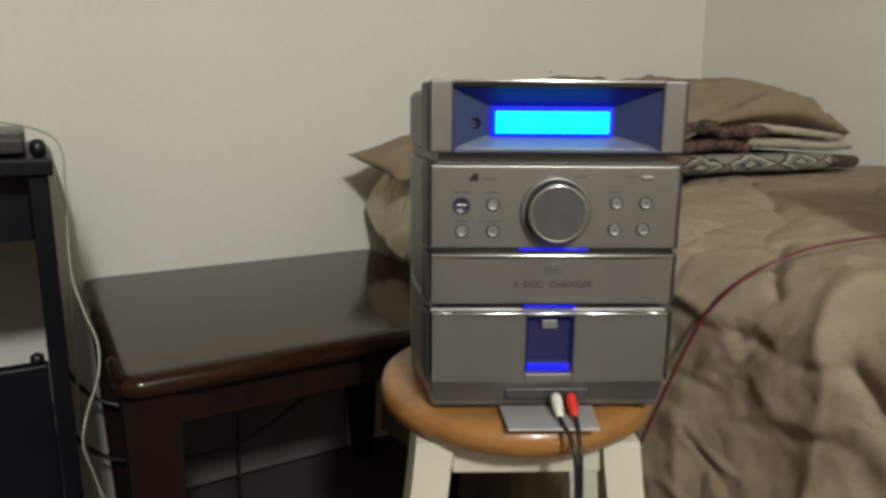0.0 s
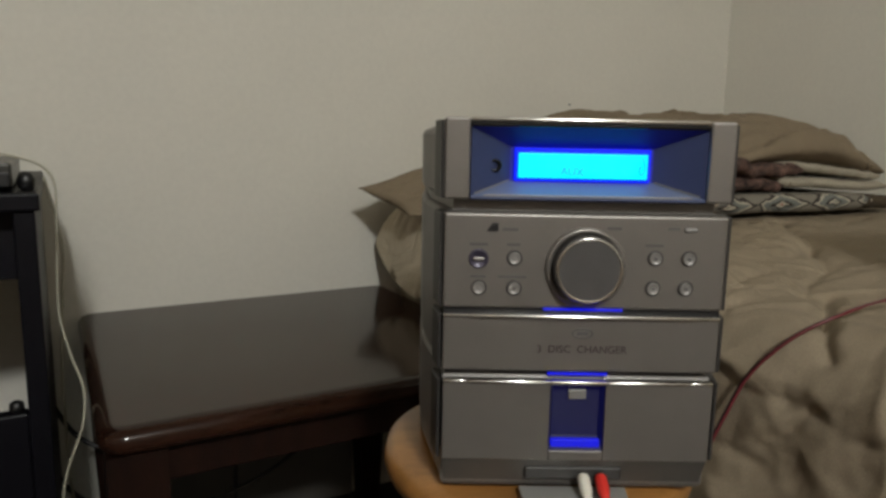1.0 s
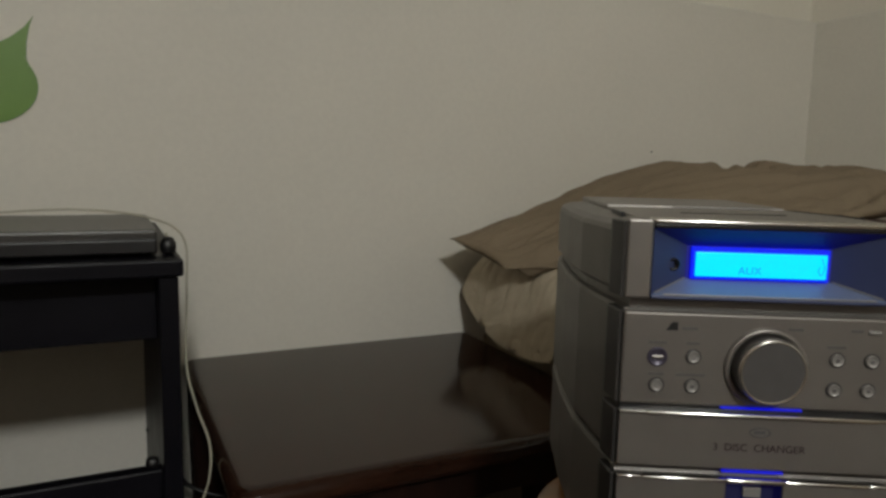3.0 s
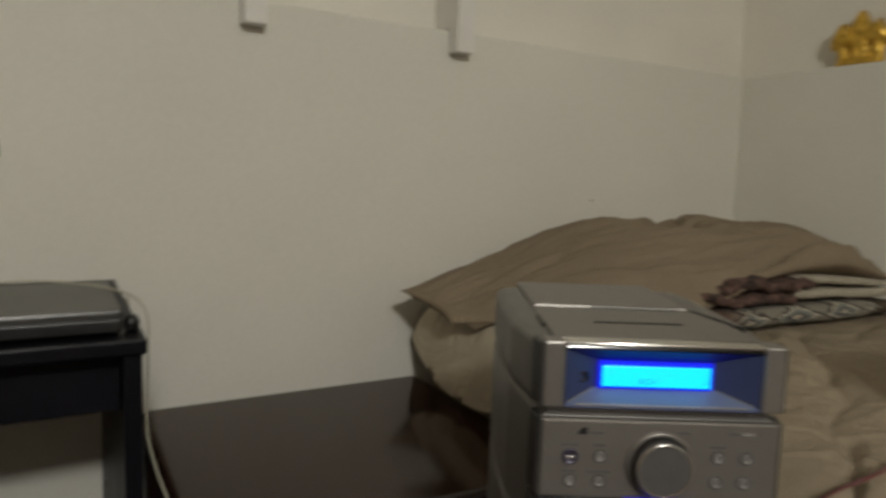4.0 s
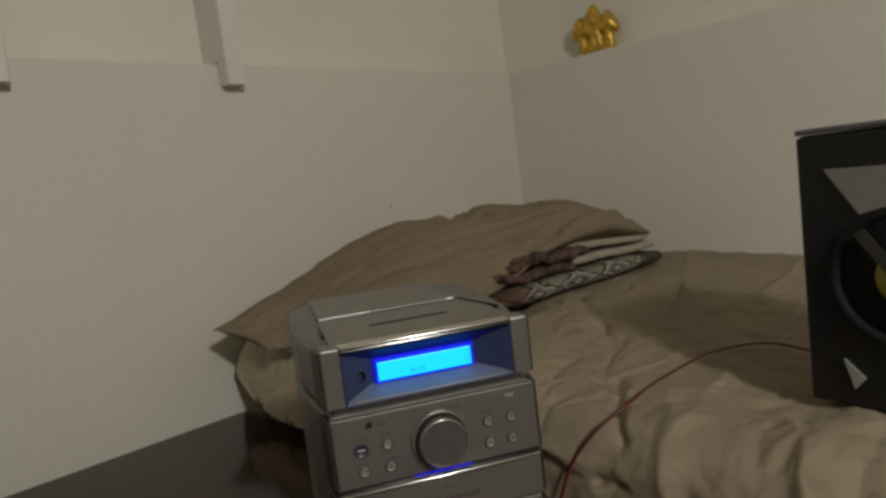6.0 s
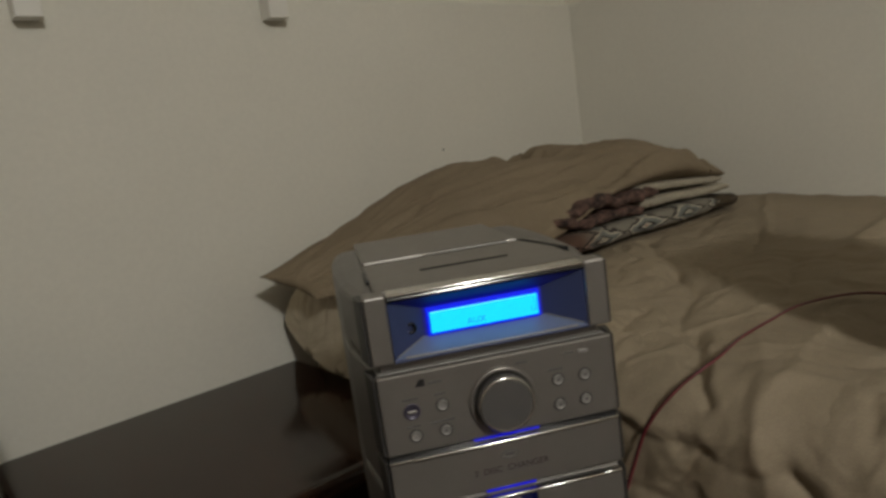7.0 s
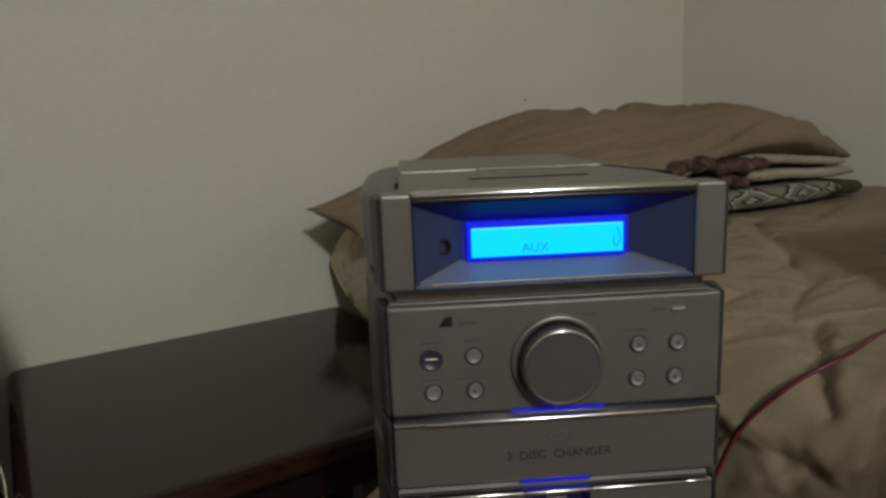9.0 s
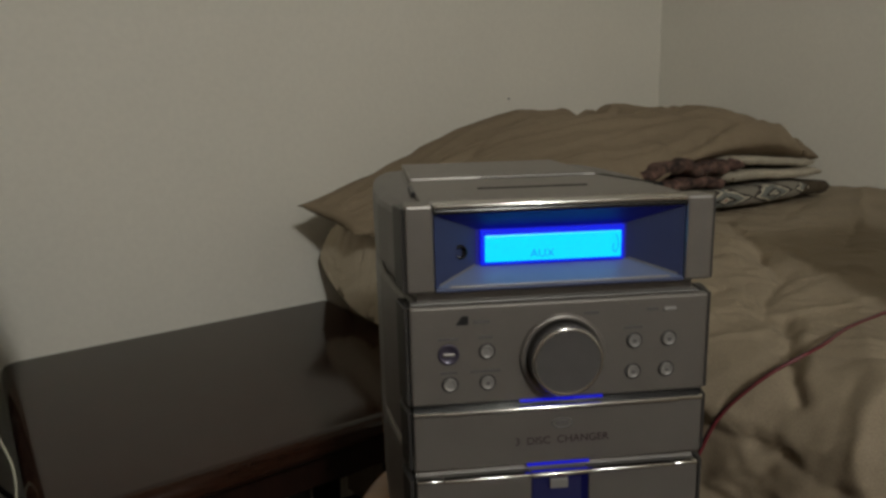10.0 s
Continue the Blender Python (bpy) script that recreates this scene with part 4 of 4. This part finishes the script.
part("emblem", prism([(-0.0768, Z(0.8358)), (-0.0678, Z(0.8358)), (-0.0678, Z(0.8423)), (-0.0723, Z(0.8423))], -0.0004, 0.0005), BLACK, hifi, "dark emblem on the panel")
part("knob_light", box((-0.0305, -0.0008, Z(0.7742)), (0.0315, 0.006, Z(0.7760)), 0.0005), BLUEBAR, hifi, "blue light strip below the knob")

for sx in (-1, 1):
    for z0, z1 in ((0.6500, 0.7160), (0.7250, 0.7700), (0.7760, 0.8495)):
        part("edge_strip", edge_prism(sx, z0, z1), DARKGREY, hifi, "dark strip along the front's edge")

# disc drawer
drawer = part("disc_drawer", box((-0.1090, 0.0, Z(0.7245)), (0.1090, 0.0090, Z(0.7690)), 0.0016, 2), SILVER, hifi)
part("drawer_trim", box((-0.1088, -0.0012, Z(0.7675)), (0.1088, 0.006, Z(0.7705)), 0.0010, 3), CHROME, drawer, "thin chrome trim", smooth=True)
part("drawer_lip", box((-0.0880, -0.0028, Z(0.7674)), (0.0900, 0.004, Z(0.7710)), 0.0014, 3), CHROME, drawer, "chrome finger lip", smooth=True)
part("drawer_light", box((-0.0240, 0.0050, Z(0.7196)), (0.0240, 0.008, Z(0.7214)), 0.0003), BLUEBAR, hifi, "blue light strip below the drawer")
part("panel_gap", box((-0.1085, 0.003, Z(0.7705)), (0.1085, 0.0085, Z(0.7755))), BLACK, hifi)
lettering("3  DISC  CHANGER", 0.0084, REDINK, drawer, pose(0.001, -0.0002, Z(0.7428)) @ FACE, "maroon lettering on the drawer")
loop = [(0.001 + 0.0078 * math.cos(k * math.pi / 12), -0.0003, Z(0.7560) + 0.0036 * math.sin(k * math.pi / 12)) for k in range(25)]
part("drawer_emblem", tube(loop, 0.0006, 6, 2), INK, drawer, "oval emblem")
part("drawer_emblem", box((-0.0035, -0.0004, Z(0.7545)), (0.0055, 0.0002, Z(0.7575)), 0.0001), INK, drawer)

# lower panel with the blue window
WXA, WXB, WZA, WZB = -0.0215, 0.0220, Z(0.6580), Z(0.7165)
for nm, lo, hi in (("lower_panel", (-0.1080, 0.0, Z(0.6490)), (WXA - 0.0004, 0.0090, Z(0.7160))), ("lower_panel", (WXB + 0.0004, 0.0, Z(0.6490)), (0.1080, 0.0090, Z(0.7160))),
                   ("window_sill", (WXA - 0.0003, 0.0002, Z(0.6490)), (WXB + 0.0003, 0.0090, WZA - 0.0003))):
    part(nm, box(lo, hi, 0.0010, 2), SILVER, hifi)
for x0, x1 in ((-0.0880, WXA - 0.001), (WXB + 0.001, 0.0880)):
    part("panel_lip", box((x0, -0.0022, Z(0.7142)), (x1, 0.004, Z(0.7170)), 0.0011, 3), CHROME, hifi, "chrome finger lip", smooth=True)
part("window_lip", box((WXA - 0.001, -0.0030, Z(0.7138)), (WXB + 0.001, 0.004, Z(0.7174)), 0.0013, 3), CHROME, hifi, smooth=True)
for x0, x1 in ((-0.1078, -0.0885), (0.0885, 0.1078)):
    part("panel_trim", box((x0, -0.0008, Z(0.7140)), (x1, 0.004, Z(0.7166)), 0.0008, 2), CHROME, hifi, smooth=True)
b = bmesh.new()
o = [(WXA, 0.001, WZA), (WXB, 0.001, WZA), (WXB, 0.001, WZB - 0.0042), (WXA, 0.001, WZB - 0.0042)]
i_ = [(WXA + 0.003, 0.0085, WZA + 0.010), (WXB - 0.003, 0.0085, WZA + 0.010), (WXB - 0.003, 0.0085, WZB - 0.006), (WXA + 0.003, 0.0085, WZB - 0.006)]
vo_, vi_ = [b.verts.new(p) for p in o], [b.verts.new(p) for p in i_]
for k in range(4):
    b.faces.new((vo_[k], vo_[(k + 1) % 4], vi_[(k + 1) % 4], vi_[k]))
b.faces.new(vi_)
part("window_recess", b, BLUEDIM, hifi, "blue glowing recess of the lower window")
part("window_light", box((WXA + 0.002, 0.002, WZA + 0.0015), (WXB - 0.002, 0.0065, WZA + 0.0085), 0.001), BLUEBAR, hifi, "bright blue light at the window's foot")
part("window_label", box((-0.0065, 0.004, WZB - 0.0165), (0.0075, 0.0080, WZB - 0.0085), 0.0006), BUTTON, hifi, "small silver emblem plate")

# foot of the front, jacks and flap
b = loft([[(-0.1075, 0.002, Z(0.6485)), (0.1075, 0.002, Z(0.6485)), (0.1075, 0.03, Z(0.6485)), (-0.1075, 0.03, Z(0.6485))],
          [(-0.1060, 0.012, Z(0.6215)), (0.1060, 0.012, Z(0.6215)), (0.1060, 0.03, Z(0.6215)), (-0.1060, 0.03, Z(0.6215))]])
# base colour lowered to imitate the shade on the inward slope
part("front_foot", b, material("shaded_foot_plastic", (0.10, 0.094, 0.086), 0.45, 0.35, vary=0.05, scale=30), hifi, "sloping grey foot of the front, shade put into its colour")
part("jack_recess", box((-0.040, 0.0025, Z(0.6310)), (0.040, 0.013, Z(0.6425)), 0.002), DARKGREY, hifi, "dark recess with sockets")
for x in (-0.095, 0.095):
    for y in (0.03, 0.30):
        part("rubber_foot", lathe([(0.009, 0.0), (0.010, 0.001), (0.010, 0.0065)], 18, "z", (x, y, 0)), BLACK, hifi)
b = box((-0.044, -0.0380, Z(0.6192)), (0.044, 0.006, Z(0.6212)), 0.0009)
for v in b.verts:
    v.co.z += 0.06 * (v.co.y + 0.038)
    if v.co.y < -0.03:
        v.co.x *= 0.93
part("front_flap", b, PLATE, hifi, "folded-down grey flap over the seat")


def audio_plug(x, mat, name, label):
    t = thing(name, label, "plug", hifi.matrix_basis @ pose(x, 0.0005, Z(0.6365), 22, 0, 0))
    part("plug_body", lathe([(0.0042, -0.001), (0.0050, -0.003), (0.0050, -0.016), (0.0038, -0.021), (0.0030, -0.027), (0.001, -0.0275)], 20, "y"), mat, t, smooth=True)
    return t


audio_plug(0.0075, WHITEPLUG, "audio_plug", "white audio plug in the hi-fi's front socket")
audio_plug(0.0215, REDPLUG, "audio_plug", "red audio plug in the hi-fi's front socket")
cable = thing("audio_cable", "black twin audio cable hanging over the stool's edge", "cable", hifi.matrix_basis)
part("cord", tube([(0.0075, -0.0245, Z(0.6260)), (0.009, -0.034, Z(0.6225)), (0.013, -0.044, Z(0.617)), (0.016, -0.056, Z(0.60)), (0.018, -0.058, Z(0.55)), (0.016, -0.055, Z(0.45)), (0.02, -0.05, Z(0.30)), (0.02, -0.05, Z(0.02))], 0.0022), BLACKWIRE, cable, smooth=True)
part("cord", tube([(0.0215, -0.0245, Z(0.6260)), (0.0215, -0.034, Z(0.6225)), (0.0205, -0.044, Z(0.617)), (0.0205, -0.056, Z(0.60)), (0.0215, -0.058, Z(0.55)), (0.020, -0.055, Z(0.45)), (0.024, -0.05, Z(0.30)), (0.024, -0.05, Z(0.02))], 0.0022), BLACKWIRE, cable, smooth=True)
